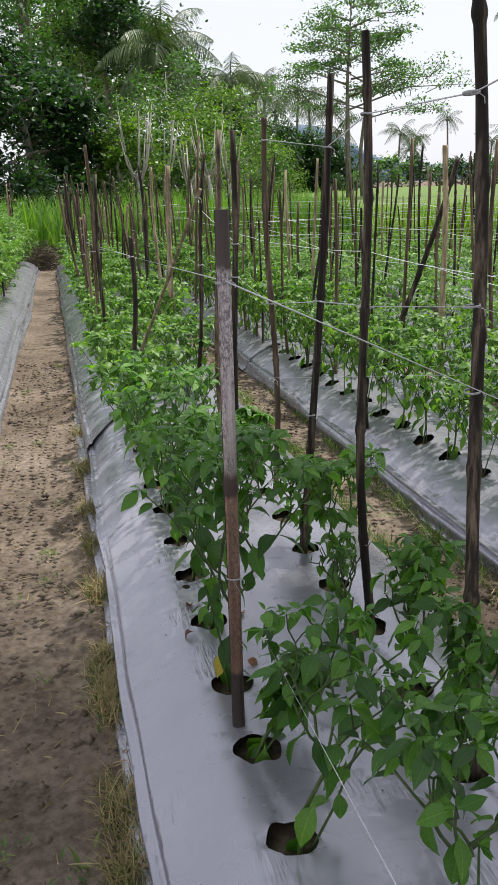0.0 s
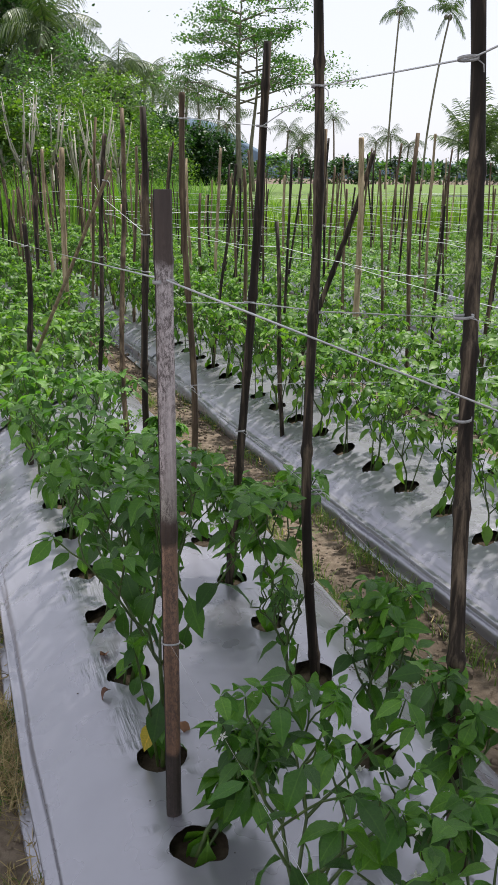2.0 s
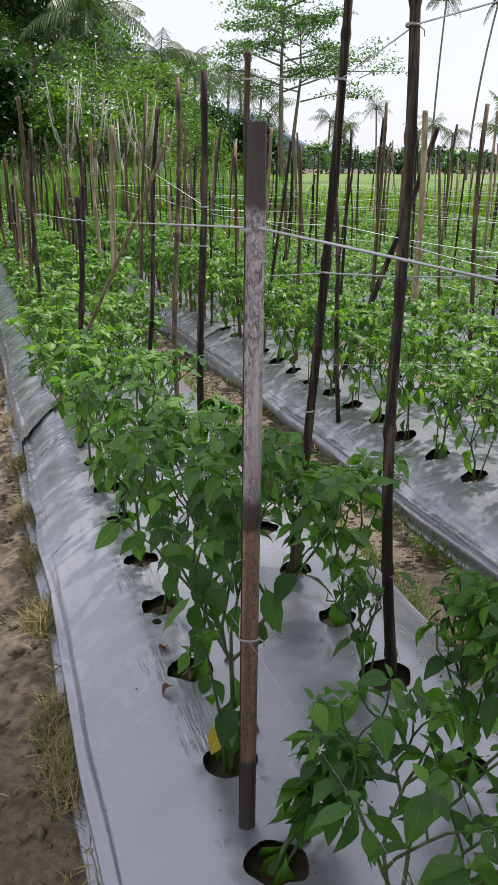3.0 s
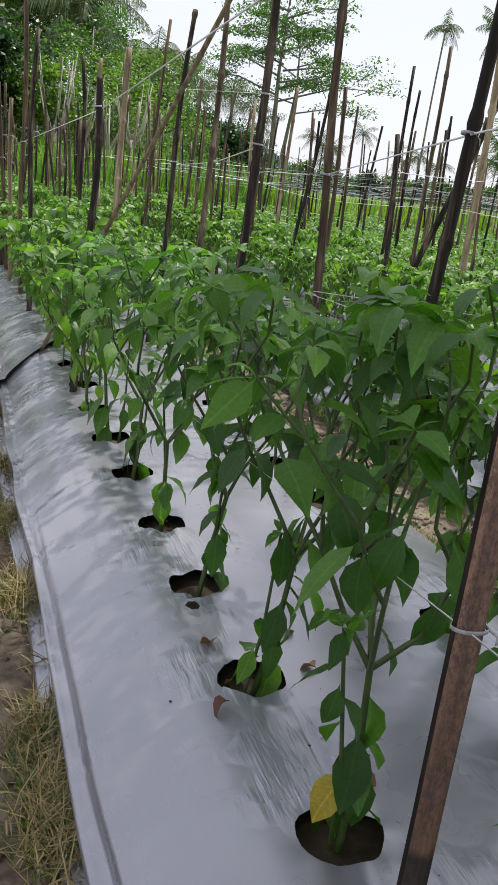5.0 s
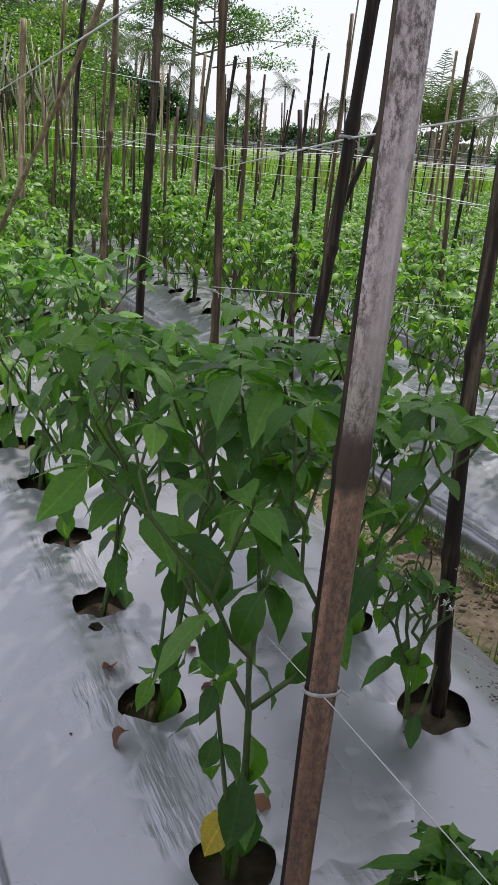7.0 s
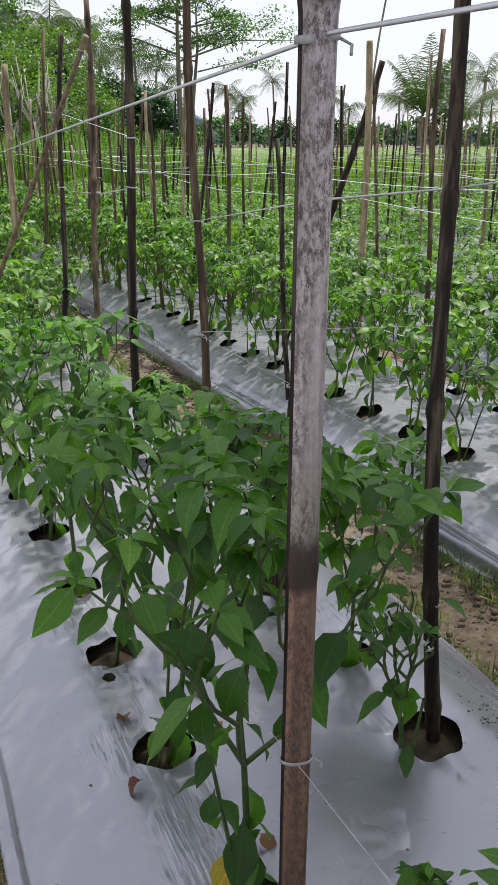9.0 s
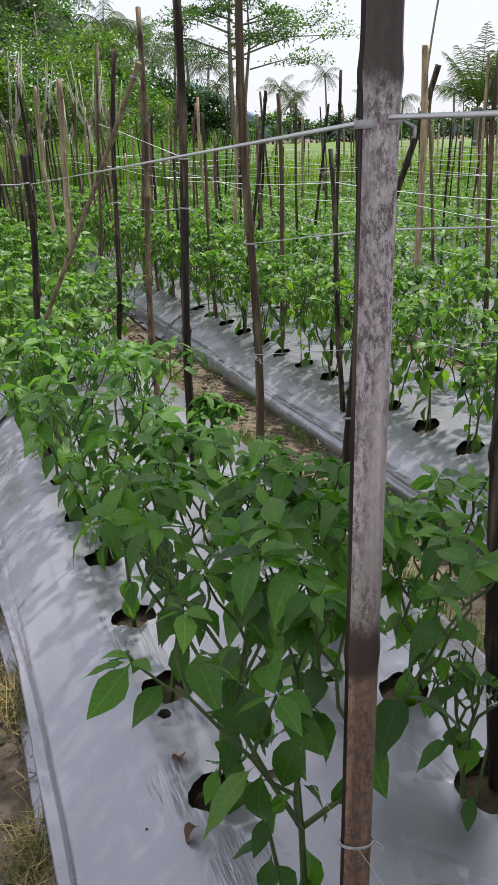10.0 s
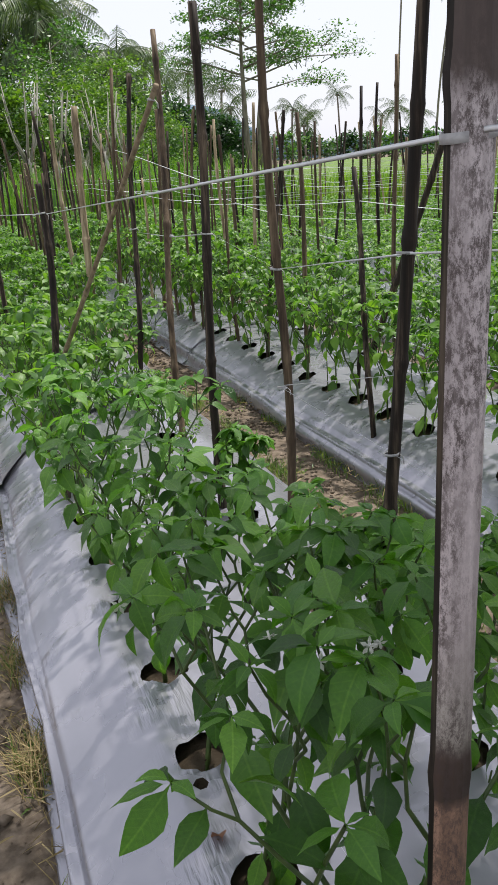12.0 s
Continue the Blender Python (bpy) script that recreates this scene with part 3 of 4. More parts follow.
for i in range(14):
    y = 4.4 + i * 0.75 + rng.uniform(-0.2, 0.2)
    z = rng.uniform(0.85, 1.12)
    pts, x = [], 1.65 + rng.uniform(0, 0.3) + (0.6 if i % 3 == 0 else 0)
    while x < 11:
        pts.append((x, y + rng.uniform(-0.12, 0.12) + (x - 1.6) * 0.1, z + rng.uniform(-0.05, 0.05)))
        x += rng.uniform(1.1, 1.6)
    ribbon(pts, rng.choice((0.004, 0.005, 0.006)), sag=0.01)
for k in range(1, 8):
    for dx, z in ((0.24, 1.0), (0.76, 0.95), (0.24, 0.6)):
        pts, y = [], 2.4 + k * 0.4
        while y < field_end(bed_x(k)):
            pts.append((bed_x(k) + dx + drift(k, y) + rng.uniform(-0.03, 0.03), y, z + rng.uniform(-0.08, 0.08)))
            y += rng.uniform(1.0, 1.7)
        ribbon(pts, 0.004, sag=0.012)


# ---- pepper plants ----
def leaf_arrays(fold, droop, twist=0.0, seg=5):
    """A pointed oval leaf of length 1 along +y, folded on its midrib and bent down."""
    verts, faces = [], []
    ang, y, z = 0.0, 0.12, 0.0
    verts += [(0, 0, 0), (0, 0, 0), (0, 0, 0)]
    width = [0.025, 0.17, 0.225, 0.185, 0.095, 0.0]
    for i in range(seg + 1):
        w = width[i]
        tw = twist * i / seg
        ripple = 0.012 * (-1) ** i
        verts += [(-w * math.cos(tw), y, z + w * fold + ripple - w * math.sin(tw)), (0, y, z), (w * math.cos(tw), y, z + w * fold - ripple + w * math.sin(tw))]
        step = 0.88 / seg
        ang += droop / seg
        y += step * math.cos(ang)
        z -= step * math.sin(ang)
    verts = verts[:-3] + [verts[-2]]
    for i in range(seg):
        a = i * 3
        faces += [(a, a + 1, a + 4, a + 3), (a + 1, a + 2, a + 5, a + 4)]
    a = seg * 3
    faces += [(a, a + 1, a + 3), (a + 1, a + 2, a + 3)]
    return np.array(verts), faces


LEAF_FORMS = [leaf_arrays(0.22, 0.7), leaf_arrays(0.35, 1.0, 0.25), leaf_arrays(0.12, 0.45, -0.2), leaf_arrays(0.3, 1.3, 0.1)]
LEAF_LOW = (np.array([(0, 0, 0), (-0.2, 0.42, 0.04), (0, 0.5, 0), (0.2, 0.42, 0.04), (0, 1.0, -0.22)]), [(0, 2, 1), (0, 3, 2), (1, 2, 4), (2, 3, 4)])
LEAF_MESH = [mesh_data("leaf", v, f, LEAF) for v, f in LEAF_FORMS]
LEAF_MESH_YOUNG = [mesh_data("leaf", v, f, LEAF_YOUNG) for v, f in LEAF_FORMS]
LEAF_MESH_YELLOW = mesh_data("leaf", *LEAF_FORMS[1], LEAF_YELLOW)


def flower_data():
    b = Build()
    for i in range(5):
        a = 2 * math.pi * i / 5
        c, s = math.cos(a), math.sin(a)
        b.add([(0, 0, 0), (c * 0.5 - s * 0.22, s * 0.5 + c * 0.22, 0.12), (c, s, 0.0), (c * 0.5 + s * 0.22, s * 0.5 - c * 0.22, 0.12)], [(0, 1, 2, 3)])
    b.tube([(0, 0, -0.5), (0, 0, 0), (0, 0, 0.35)], [0.12, 0.14, 0.1], 5)
    return b.data("flower", PETAL)


FLOWER = flower_data()


def leaf_matrix(p, az, pitch, size, roll=0.0):
    return Matrix.Translation(p) @ Matrix.Rotation(az, 4, "Z") @ Matrix.Rotation(pitch, 4, "X") @ Matrix.Rotation(roll, 4, "Y") @ Matrix.Scale(size, 4)


def grow(seed, height=0.54, spread=1.0, lush=1.0, fork_at=(0.3, 0.4), leaf=0.85, low=0):
    """Stems as (points, radii), leaves as (matrix, young), flowers as matrices, from the plant's foot."""
    r = random.Random(seed)
    stems, leaves, flowers = [], [], []
    h1 = height * r.uniform(*fork_at)
    lean = Vector((r.gauss(0, 0.02), r.gauss(0, 0.02), 0))
    foot, fork = Vector((0, 0, -0.05)), Vector((lean.x, lean.y, h1))
    mid = foot.lerp(fork, 0.55) + Vector((r.gauss(0, 0.008), r.gauss(0, 0.008), 0))
    stems.append(([foot, mid, fork], [0.0058, 0.005, 0.0045]))

    def rosette(p, n, big):
        a0 = r.uniform(0, 6.28)
        for i in range(n):
            young = r.random() < 0.5
            leaves.append((leaf_matrix(p, a0 + i * 2.4 + r.gauss(0, 0.3), r.uniform(-0.45, 0.35), leaf * big * r.uniform(0.5, 1.15), r.gauss(0, 0.4)), young))
        for i in range(2):
            leaves.append((leaf_matrix(p, a0 + 1 + i * 2.1, r.uniform(0.3, 1.0), 0.03 * r.uniform(0.7, 1.2), r.gauss(0, 0.3)), True))

    def branch(p, direction, length, depth):
        d = direction.normalized()
        q = p + d * length
        bow = p.lerp(q, 0.5) + Vector((0, 0, -0.06 * length)) + Vector((r.gauss(0, 0.006), r.gauss(0, 0.006), 0))
        rad = (0.0034, 0.0027, 0.0021, 0.0016)[depth]
        stems.append(([p, bow, q], [rad * 1.15, rad, rad * 0.85]))
        for i in range(r.choice((1, 2, 2)) if depth == 0 else r.choice((2, 3)) if depth == 1 else r.choice((1, 2))):
            f = r.uniform(0.3, 0.95)
            size = leaf * (r.uniform(0.075, 0.118) if depth < 2 else r.uniform(0.05, 0.085))
            leaves.append((leaf_matrix(p.lerp(q, f), r.uniform(0, 6.28), r.uniform(-1.2, -0.35) if depth == 0 else r.uniform(-0.9, 0.1) if depth == 1 else r.uniform(-0.7, 0.2), size, r.gauss(0, 0.3)), False))
        if depth == 3 or (depth == 2 and r.random() < 0.35):
            rosette(q, max(2, int(round(r.choice((4, 5, 6)) * lush))), 0.078)
            if r.random() < 0.35:
                flowers.append(Matrix.Translation(q + Vector((r.gauss(0, 0.02), r.gauss(0, 0.02), -0.012))) @ Matrix.Rotation(r.uniform(1.2, 2.8), 4, "X") @ Matrix.Scale(0.010, 4))
            return
        for i in range(2):
            a = r.uniform(0, 6.28) if i == 0 else a + math.pi + r.gauss(0, 0.5)
            out = Vector((math.cos(a), math.sin(a), 0)) * r.uniform(0.45, 0.8) * spread
            branch(q, d * 0.75 + out + Vector((0, 0, 0.55)), length * r.uniform(0.72, 0.95), depth + 1)

    a0 = r.uniform(0, 6.28)
    n = r.choice((3, 3, 4))
    for i in range(n):
        a = a0 + i * 6.28 / n + r.gauss(0, 0.25)
        branch(fork, Vector((math.cos(a) * 0.62 * spread, math.sin(a) * 0.62 * spread, 1.0)), height * r.uniform(0.205, 0.26), 0)
    # a second thin stem from the same hole
    side = Vector((r.uniform(-0.025, 0.025), r.uniform(-0.025, 0.025), -0.05))
    end = side + Vector((r.gauss(0, 0.05), r.gauss(0, 0.05), height * r.uniform(0.5, 0.7)))
    stems.append(([side, side.lerp(end, 0.5) + Vector((0.006, -0.004, 0)), end], [0.0036, 0.003, 0.0024]))
    rosette(end, 4, 0.07)
    for i in range(4):
        leaves.append((leaf_matrix(side.lerp(end, r.uniform(0.35, 0.95)), r.uniform(0, 6.28), r.uniform(-1.0, -0.2), r.uniform(0.055, 0.085), r.gauss(0, 0.2)), False))
    for i in range(r.choice((2, 3, 4)) + low):
        f = r.uniform(0.35, 0.95)
        leaves.append((leaf_matrix(foot.lerp(fork, f), r.uniform(0, 6.28), r.uniform(-1.2, -0.4), r.uniform(0.07, 0.115), r.gauss(0, 0.2)), False))
    return stems, leaves, flowers


def stem_mesh(stems, sides=5):
    b = Build()
    for pts, rad in stems:
        b.tube(pts, rad, sides, cap=False)
    return b.data("stem", STEM)


def foliage_into(b, leaves, form=None, m=None):
    for i, (lm, young) in enumerate(leaves):
        v, f = form if form else LEAF_FORMS[i % 4]
        a = np.array(m @ lm if m else lm)
        b.add(v @ a[:3, :3].T + a[:3, 3], f)


PLANT_LABEL = "bushy green chilli pepper plant growing from a hole in the film"


def near_plant(x, y, seed, height, spread=1.0, label=PLANT_LABEL, lush=1.0, yellow=0, lean=0.0, thin=1, low=0):
    p = thing("pepper_plant", label, "pepper plant", (x, y, 0.2), "pepper plants")
    p.rotation_euler = (0, radians(lean), 0)
    stems, leaves, flowers = grow(seed, height, spread, lush, low=low)
    leaves = leaves[::thin] if thin > 0 else [lf for i, lf in enumerate(leaves) if (i + seed) % 3]
    part("stem", stem_mesh(stems, 6), p)
    for i, (m, young) in enumerate(leaves):
        lf = part("leaf", LEAF_MESH_YELLOW if i >= len(leaves) - yellow else (LEAF_MESH_YOUNG if young else LEAF_MESH)[i % 4], p, "yellowing leaf" if i >= len(leaves) - yellow else "")
        lf.matrix_basis = m
    for m in flowers:
        part("flower", FLOWER, p, "small white flower").matrix_basis = m
    return p


def far_variant(seed, height, form):
    stems, leaves, flowers = grow(seed, height, 0.95, 1.0, (0.14, 0.24))
    b = Build()
    foliage_into(b, leaves, form)
    return stem_mesh(stems, 4), b.data("foliage", LEAF_ROW)


FAR = [far_variant(900 + i, 0.5 + 0.05 * (i % 3), None) for i in range(5)]
FAR_LOW = [grow(950 + i, 0.5, 1.1, 0.8, (0.14, 0.24))[1] for i in range(5)]


def far_plant(x, y, i, s):
    st, fo = FAR[i % 5]
    p = thing("pepper_plant", PLANT_LABEL, "pepper plant", (x, y, 0.2), "pepper plants")
    p.rotation_euler, p.scale = (0, 0, (i * 2.399) % 6.28), (s, s, s)
    part("stem", st, p)
    part("foliage", fo, p)


prng = random.Random(11)
row1, row2 = hole_rows(0)
idx = 0
for rows_k, (a, b) in enumerate(zip(row1, row2)):
    for col, (x, y) in enumerate((a, b)):
        if y > field_end(0.5) - 0.3 or y < 1.0:
            continue
        if col == 1 and abs(y - 1.66) < 0.1:
            near_plant(0.735, 1.67, 77, 0.27, 0.8, "small thin pepper plant beside a stake in a wide hole", 0.3, thin=6)
            continue
        if col == 0 and y < 1.4:
            continue
        if col == 1 and any(abs(y - gap) < 0.12 for gap in (2.54, 2.84, 3.43)):
            continue
        if y < 3.3:
            hgt = prng.uniform(0.53, 0.6)
            if y < 1.5:
                hgt = 0.35
            if col == 1 and y > 1.9:
                hgt = prng.uniform(0.26, 0.32) if y > 2.1 else 0.40
            near_plant(x, y, 20 + idx, hgt, 0.95 if hgt > 0.4 else 0.6, thin=-1 if y < 1.5 else 1, low=9 if col == 0 and y < 1.6 else 3 if col == 0 else 0, yellow=2 if col == 0 and abs(y - 1.51) < 0.1 else 0)
        else:
            far_plant(x, y, idx, prng.uniform(0.88, 1.08) if col == 0 or y > 4.6 else prng.uniform(0.36, 0.5))
        idx += 1
near_plant(0.38, 1.24, 310, 0.22, 0.5, "small young pepper plant growing from a hole in the film", 0.5, lean=28)
near_plant(0.39, 0.925, 311, 0.46, 1.15, lean=14, thin=-1)
near_plant(0.60, 0.70, 312, 0.42, 1.1, thin=-1)
# the next bed, row by row
for a in hole_rows(1):
    for x, y in a:
        if 1.4 < y < field_end(x) - 0.3:
            far_plant(x, y, idx, prng.uniform(0.85, 1.08))
            idx += 1

rowsb = Build()
for k in range(2, 10):
    for a in hole_rows(k):
        for x, y in a:
            if 1.5 + k * 0.8 < y < field_end(x):
                s = prng.uniform(0.85, 1.1)
                foliage_into(rowsb, FAR_LOW[prng.randrange(5)], LEAF_LOW, Matrix.Translation((x, y, 0.2)) @ Matrix.Rotation(prng.uniform(0, 6.28), 4, "Z") @ Matrix.Scale(s, 4))
tagged(new("pepper_rows", rowsb.data("rows", LEAF_ROW)), "rows of green pepper plants on the farther beds", "pepper plant", "pepper plants", "stuff")
# the bed across the footpath, with a taller climbing crop
vine = Build()
for i in range(170):
    y = prng.uniform(6.6, 15.5)
    x = -0.96 + prng.gauss(0, 0.14)
    s = prng.uniform(0.9, 1.35)
    foliage_into(vine, FAR_LOW[i % 5], LEAF_LOW, Matrix.Translation((x, y, 0.05 + prng.uniform(0, 0.6))) @ Matrix.Rotation(prng.uniform(0, 6.28), 4, "Z") @ Matrix.Scale(s, 4))
tagged(new("bean_row", vine.data("beans", GRASS)), "light green climbing crop covering the bed beside the footpath", "crop row", kind="stuff")


# ---- trees ----
def leaf_quads(b, centre, spread, count, size, r, flat=1.0):
    c = np.array(centre)
    pts = np.array([[r.gauss(0, 1) * spread, r.gauss(0, 1) * spread, r.gauss(0, 1) * spread * flat] for _ in range(count)]) + c
    for p in pts:
        a = np.array([r.gauss(0, 1), r.gauss(0, 1), r.gauss(0, 0.6)])
        a /= np.linalg.norm(a) + 1e-6
        n_ = np.cross(a, [r.gauss(0, 0.5), r.gauss(0, 0.5), 1])
        n_ /= np.linalg.norm(n_) + 1e-6
        s = size * r.uniform(0.6, 1.3)
        b.add([p, p + a * s * 0.5 + n_ * s * 0.28, p + a * s, p + a * s * 0.5 - n_ * s * 0.28 + np.array([0, 0, -0.1 * s])], [(0, 1, 2), (0, 2, 3)])


def tree(at, height, crown_r, leaf_mat, label, seed, bark=BARK, leaves=3500, size=0.3, bare=0.35, flat=0.6, limbs=9, trunk_r=0.16, lean=(0, 0), rise=(0.1, 0.5), puff=0.16, twigs=3):
    r = random.Random(seed)
    t = thing("tree", label, "tree", at)
    wood, crown = Build(), Build()
    top = Vector((lean[0] * height, lean[1] * height, height * 0.93))
    pts = [Vector((0, 0, -0.2)), top * 0.33 + Vector((r.gauss(0, 0.15), r.gauss(0, 0.15), 0)), top * 0.66 + Vector((r.gauss(0, 0.2), r.gauss(0, 0.2), 0)), top]
    wood.tube(pts, [trunk_r * 1.25, trunk_r, trunk_r * 0.6, trunk_r * 0.15], 8)
    tips = []
    for i in range(limbs):
        f = bare + (1 - bare) * (i + 0.5) / limbs
        p = pts[0].lerp(pts[3], f) if f > 0.66 else pts[0].lerp(pts[2], f / 0.66)
        a = i * 2.4 + r.gauss(0, 0.3)
        reach = crown_r * (1.0 - 0.55 * max(0, f - 0.5) / 0.5) * r.uniform(0.7, 1.1)
        q = p + Vector((math.cos(a) * reach, math.sin(a) * reach, reach * r.uniform(*rise)))
        m = p.lerp(q, 0.5) + Vector((0, 0, 0.08 * reach))
        wood.tube([p, m, q], [trunk_r * 0.4, trunk_r * 0.25, trunk_r * 0.08], 5)
        for j in range(twigs):
            s = p.lerp(q, r.uniform(0.35, 0.95))
            e = s + Vector((r.gauss(0, 0.3), r.gauss(0, 0.3), r.uniform(0, 0.35))) * reach * 0.6
            wood.tube([s, e], [trunk_r * 0.16, trunk_r * 0.05], 4)
            tips += [e, s.lerp(e, 0.6)]
        tips += [q, m.lerp(q, 0.6)]
    per = max(6, leaves // len(tips))
    for p in tips:
        leaf_quads(crown, p, crown_r * puff * r.uniform(0.7, 1.3), int(per * r.uniform(0.6, 1.4)), size, r, flat)
    part("trunk", wood.data("trunk", bark), t)
    part("crown", crown.data("crown", leaf_mat), t)
    return t


def polar(az, dist, z=0.0):
    return (0.05 + dist * math.sin(radians(az)), -0.3 + dist * math.cos(radians(az)), z)


def palm(at, height, frond, label, seed, fronds=20, lean=(0.05, 0.0), trunk_r=0.14, leaflets=20, upright=0.0, slim=False):
    r = random.Random(seed)
    t = thing("palm_tree", label, "palm tree", at, "palms")
    wood, crown = Build(), Build()
    top = Vector((lean[0] * height, lean[1] * height, height))
    pts = [Vector((lean[0] * height * f * f, lean[1] * height * f * f, height * f - 0.1)) for f in np.linspace(0, 1, 9)]
    wood.tube(pts, [trunk_r * (1.4 if i == 0 else 1.0 - 0.03 * i) for i in range(9)], 9)
    for i in range(fronds):
        a = i * 2.399 + r.gauss(0, 0.15)
        el = radians(r.uniform(-42, 72) if not upright else r.uniform(30, 82))
        L = frond * r.uniform(0.8, 1.1)
        p, d = top.copy(), Vector((math.cos(a) * math.cos(el), math.sin(a) * math.cos(el), math.sin(el)))
        line, dirs = [p.copy()], [d.copy()]
        for j in range(8):
            p = p + d * (L / 8)
            d = (d + Vector((0, 0, -0.2 if not upright else -0.1))).normalized()
            line.append(p.copy())
            dirs.append(d.copy())
        crown.tube(line, list(np.linspace(0.035, 0.006, 9) * frond / 3), 4, cap=False)
        side = Vector((-math.sin(a), math.cos(a), 0))
        for j in range(leaflets):
            f = 0.14 + 0.86 * j / leaflets
            s = f * 8
            i0 = min(7, int(s))
            q = line[i0].lerp(line[i0 + 1], s - i0)
            ll = frond * (0.3 if not upright else 0.26) * math.sin(math.pi * min(0.96, 0.2 + 0.75 * f)) * r.uniform(0.8, 1.15)
            for sgn in (-1, 1):
                o = (side * sgn * 0.75 + dirs[i0] * 0.5 + Vector((0, 0, (-0.85 if not upright else -0.3) + r.gauss(0, 0.2)))).normalized()
                w = dirs[i0] * (0.03 if slim else 0.011 if upright else 0.014) * frond
                tip = q + o * ll + Vector((0, 0, -0.25 * ll))
                crown.add([q - w * 0.5, q + w * 0.5, q + o * ll * 0.6 + w * 0.5, tip, q + o * ll * 0.6 - w * 0.5], [(0, 1, 2, 4), (4, 2, 3)])
    for i in range(7 if not slim else 3):
        a = r.uniform(0, 6.28)
        c = top + Vector((math.cos(a) * 0.25, math.sin(a) * 0.25, -0.25))
        wood.tube([c + Vector((0, 0, -0.14)), c, c + Vector((0, 0, 0.14))], [0.05, 0.13, 0.04], 6)
    part("trunk", wood.data("trunk", BARK), t)
    part("crown", crown.data("crown", PALM_LEAF), t)
    return t


COCO = "tall coconut palm with drooping fronds behind the field"
palm(polar(4.2, 37), 6.9, 3.0, COCO, 1, 26, (0.28, 0.0), 0.13, 34)
palm(polar(11.2, 60), 8.2, 3.6, COCO, 2, 24, (0.05, 0.02), 0.17, 32)
palm(polar(-1.3, 46), 17.0, 3.6, COCO, 3, 20, (0.0, 0.0), 0.19, 20)
palm(polar(13.0, 72), 8.4, 3.5, COCO, 4, 20, (0.03, 0.0))
for i, (az, el, dist) in enumerate([(13.5, 5.6, 80), (14.6, 4.4, 75), (15.7, 5.4, 85), (16.8, 5.0, 78), (17.8, 4.3, 88), (18.6, 3.2, 80), (22.4, 2.9, 110), (23.3, 1.9, 105), (23.4, 2.6, 120), (25.6, 3.6, 130), (28.2, 2.2, 130), (29.3, 2.6, 125), (30.3, 2.0, 120), (33.6, 2.6, 120), (38.4, 3.6, 75), (39.8, 2.8, 80)]):
    palm(polar(az, dist), 1.35 + dist * math.tan(radians(el)), 3.3 if dist < 100 else 3.0, "coconut palm in the far line of trees", 20 + i, 15, (0.04 * (-1) ** i, 0), 0.15, 15)
ARECA = "slender areca palm with a thin straight trunk and small crown"
palm(polar(28.9, 55), 10.9, 1.5, ARECA, 50, 12, (0.03, 0), 0.065, 14, slim=True)
palm(polar(31.2, 50), 9.9, 1.7, ARECA, 51, 12, (0.11, 0), 0.065, 14, slim=True)
palm(polar(34.4, 40), 2.3, 3.0, "young coconut palm with upright fronds at the field's edge", 52, 18, (0.02, 0), 0.2, 40, upright=1)
palm(polar(36.6, 44), 2.0, 2.6, "young coconut palm with upright fronds at the field's edge", 53, 16, (0.02, 0), 0.2, 38, upright=1)

LAYERED = "tall spreading tree with layered horizontal branches and thin foliage"
tree(polar(19.3, 41), 9.6, 5.2, TREE_MID, LAYERED, 60, BARK, 9000, 0.15, 0.5, 0.35, 17, 0.13, rise=(0.0, 0.22), puff=0.06, twigs=6)
tree(polar(20.2, 43), 8.8, 4.2, TREE_MID, LAYERED, 61, BARK, 5000, 0.15, 0.5, 0.35, 10, 0.1, rise=(0.0, 0.22), puff=0.06, twigs=6)
# dark thicket on the near side of the wood
DARK_TREE = "dense dark-leaved broad tree at the edge of the wood"
for i, (az, d, h, cr, bare) in enumerate([(-1.6, 25, 5.2, 2.0, 0.06), (0.9, 26, 4.3, 1.6, 0.06), (-4.8, 24, 6.5, 2.6, 0.06), (3.8, 40, 11.5, 2.4, 0.5), (-1.0, 44, 14.0, 3.4, 0.4), (6.6, 60, 12.5, 3.2, 0.4), (1.6, 50, 12.5, 2.6, 0.4), (10.6, 62, 8.0, 3.0, 0.1), (15.2, 66, 5.2, 3.0, 0.1), (17.6, 68, 4.4, 2.6, 0.1), (12.8, 64, 6.0, 3.0, 0.1), (4.6, 36, 3.4, 2.0, 0.05), (8.4, 40, 3.0, 2.2, 0.05), (4.6, 58, 13.5, 4.4, 0.35), (0.4, 56, 15.5, 5.0, 0.3)]):
    tree(polar(az, d), h, cr, TREE_DARK if i not in (6, 4, 14) else TREE_MID, DARK_TREE, 70 + i, BARK, 8500, 0.11 + 0.0028 * d, bare, 0.75, 13, 0.15)
LIME_TREE = "light green feathery tree at the edge of the wood"
for i, (az, d, h, cr) in enumerate([(4.2, 25, 3.2, 1.2), (7.4, 31, 5.6, 2.2), (9.2, 30, 4.4, 1.9), (11.0, 34, 4.8, 2.2), (12.6, 36, 3.4, 1.8), (2.0, 40, 9.5, 2.4), (14.0, 44, 3.0, 1.8), (6.0, 29, 3.0, 1.4)]):
    tree(polar(az, d), h, cr, TREE_LIME if i % 3 != 1 else TREE_MID, LIME_TREE, 90 + i, BARK_PALE, 5200, 0.13, 0.12, 0.7, 11, 0.06)
PALE = "pale-barked pruned tree with upright bare branches"
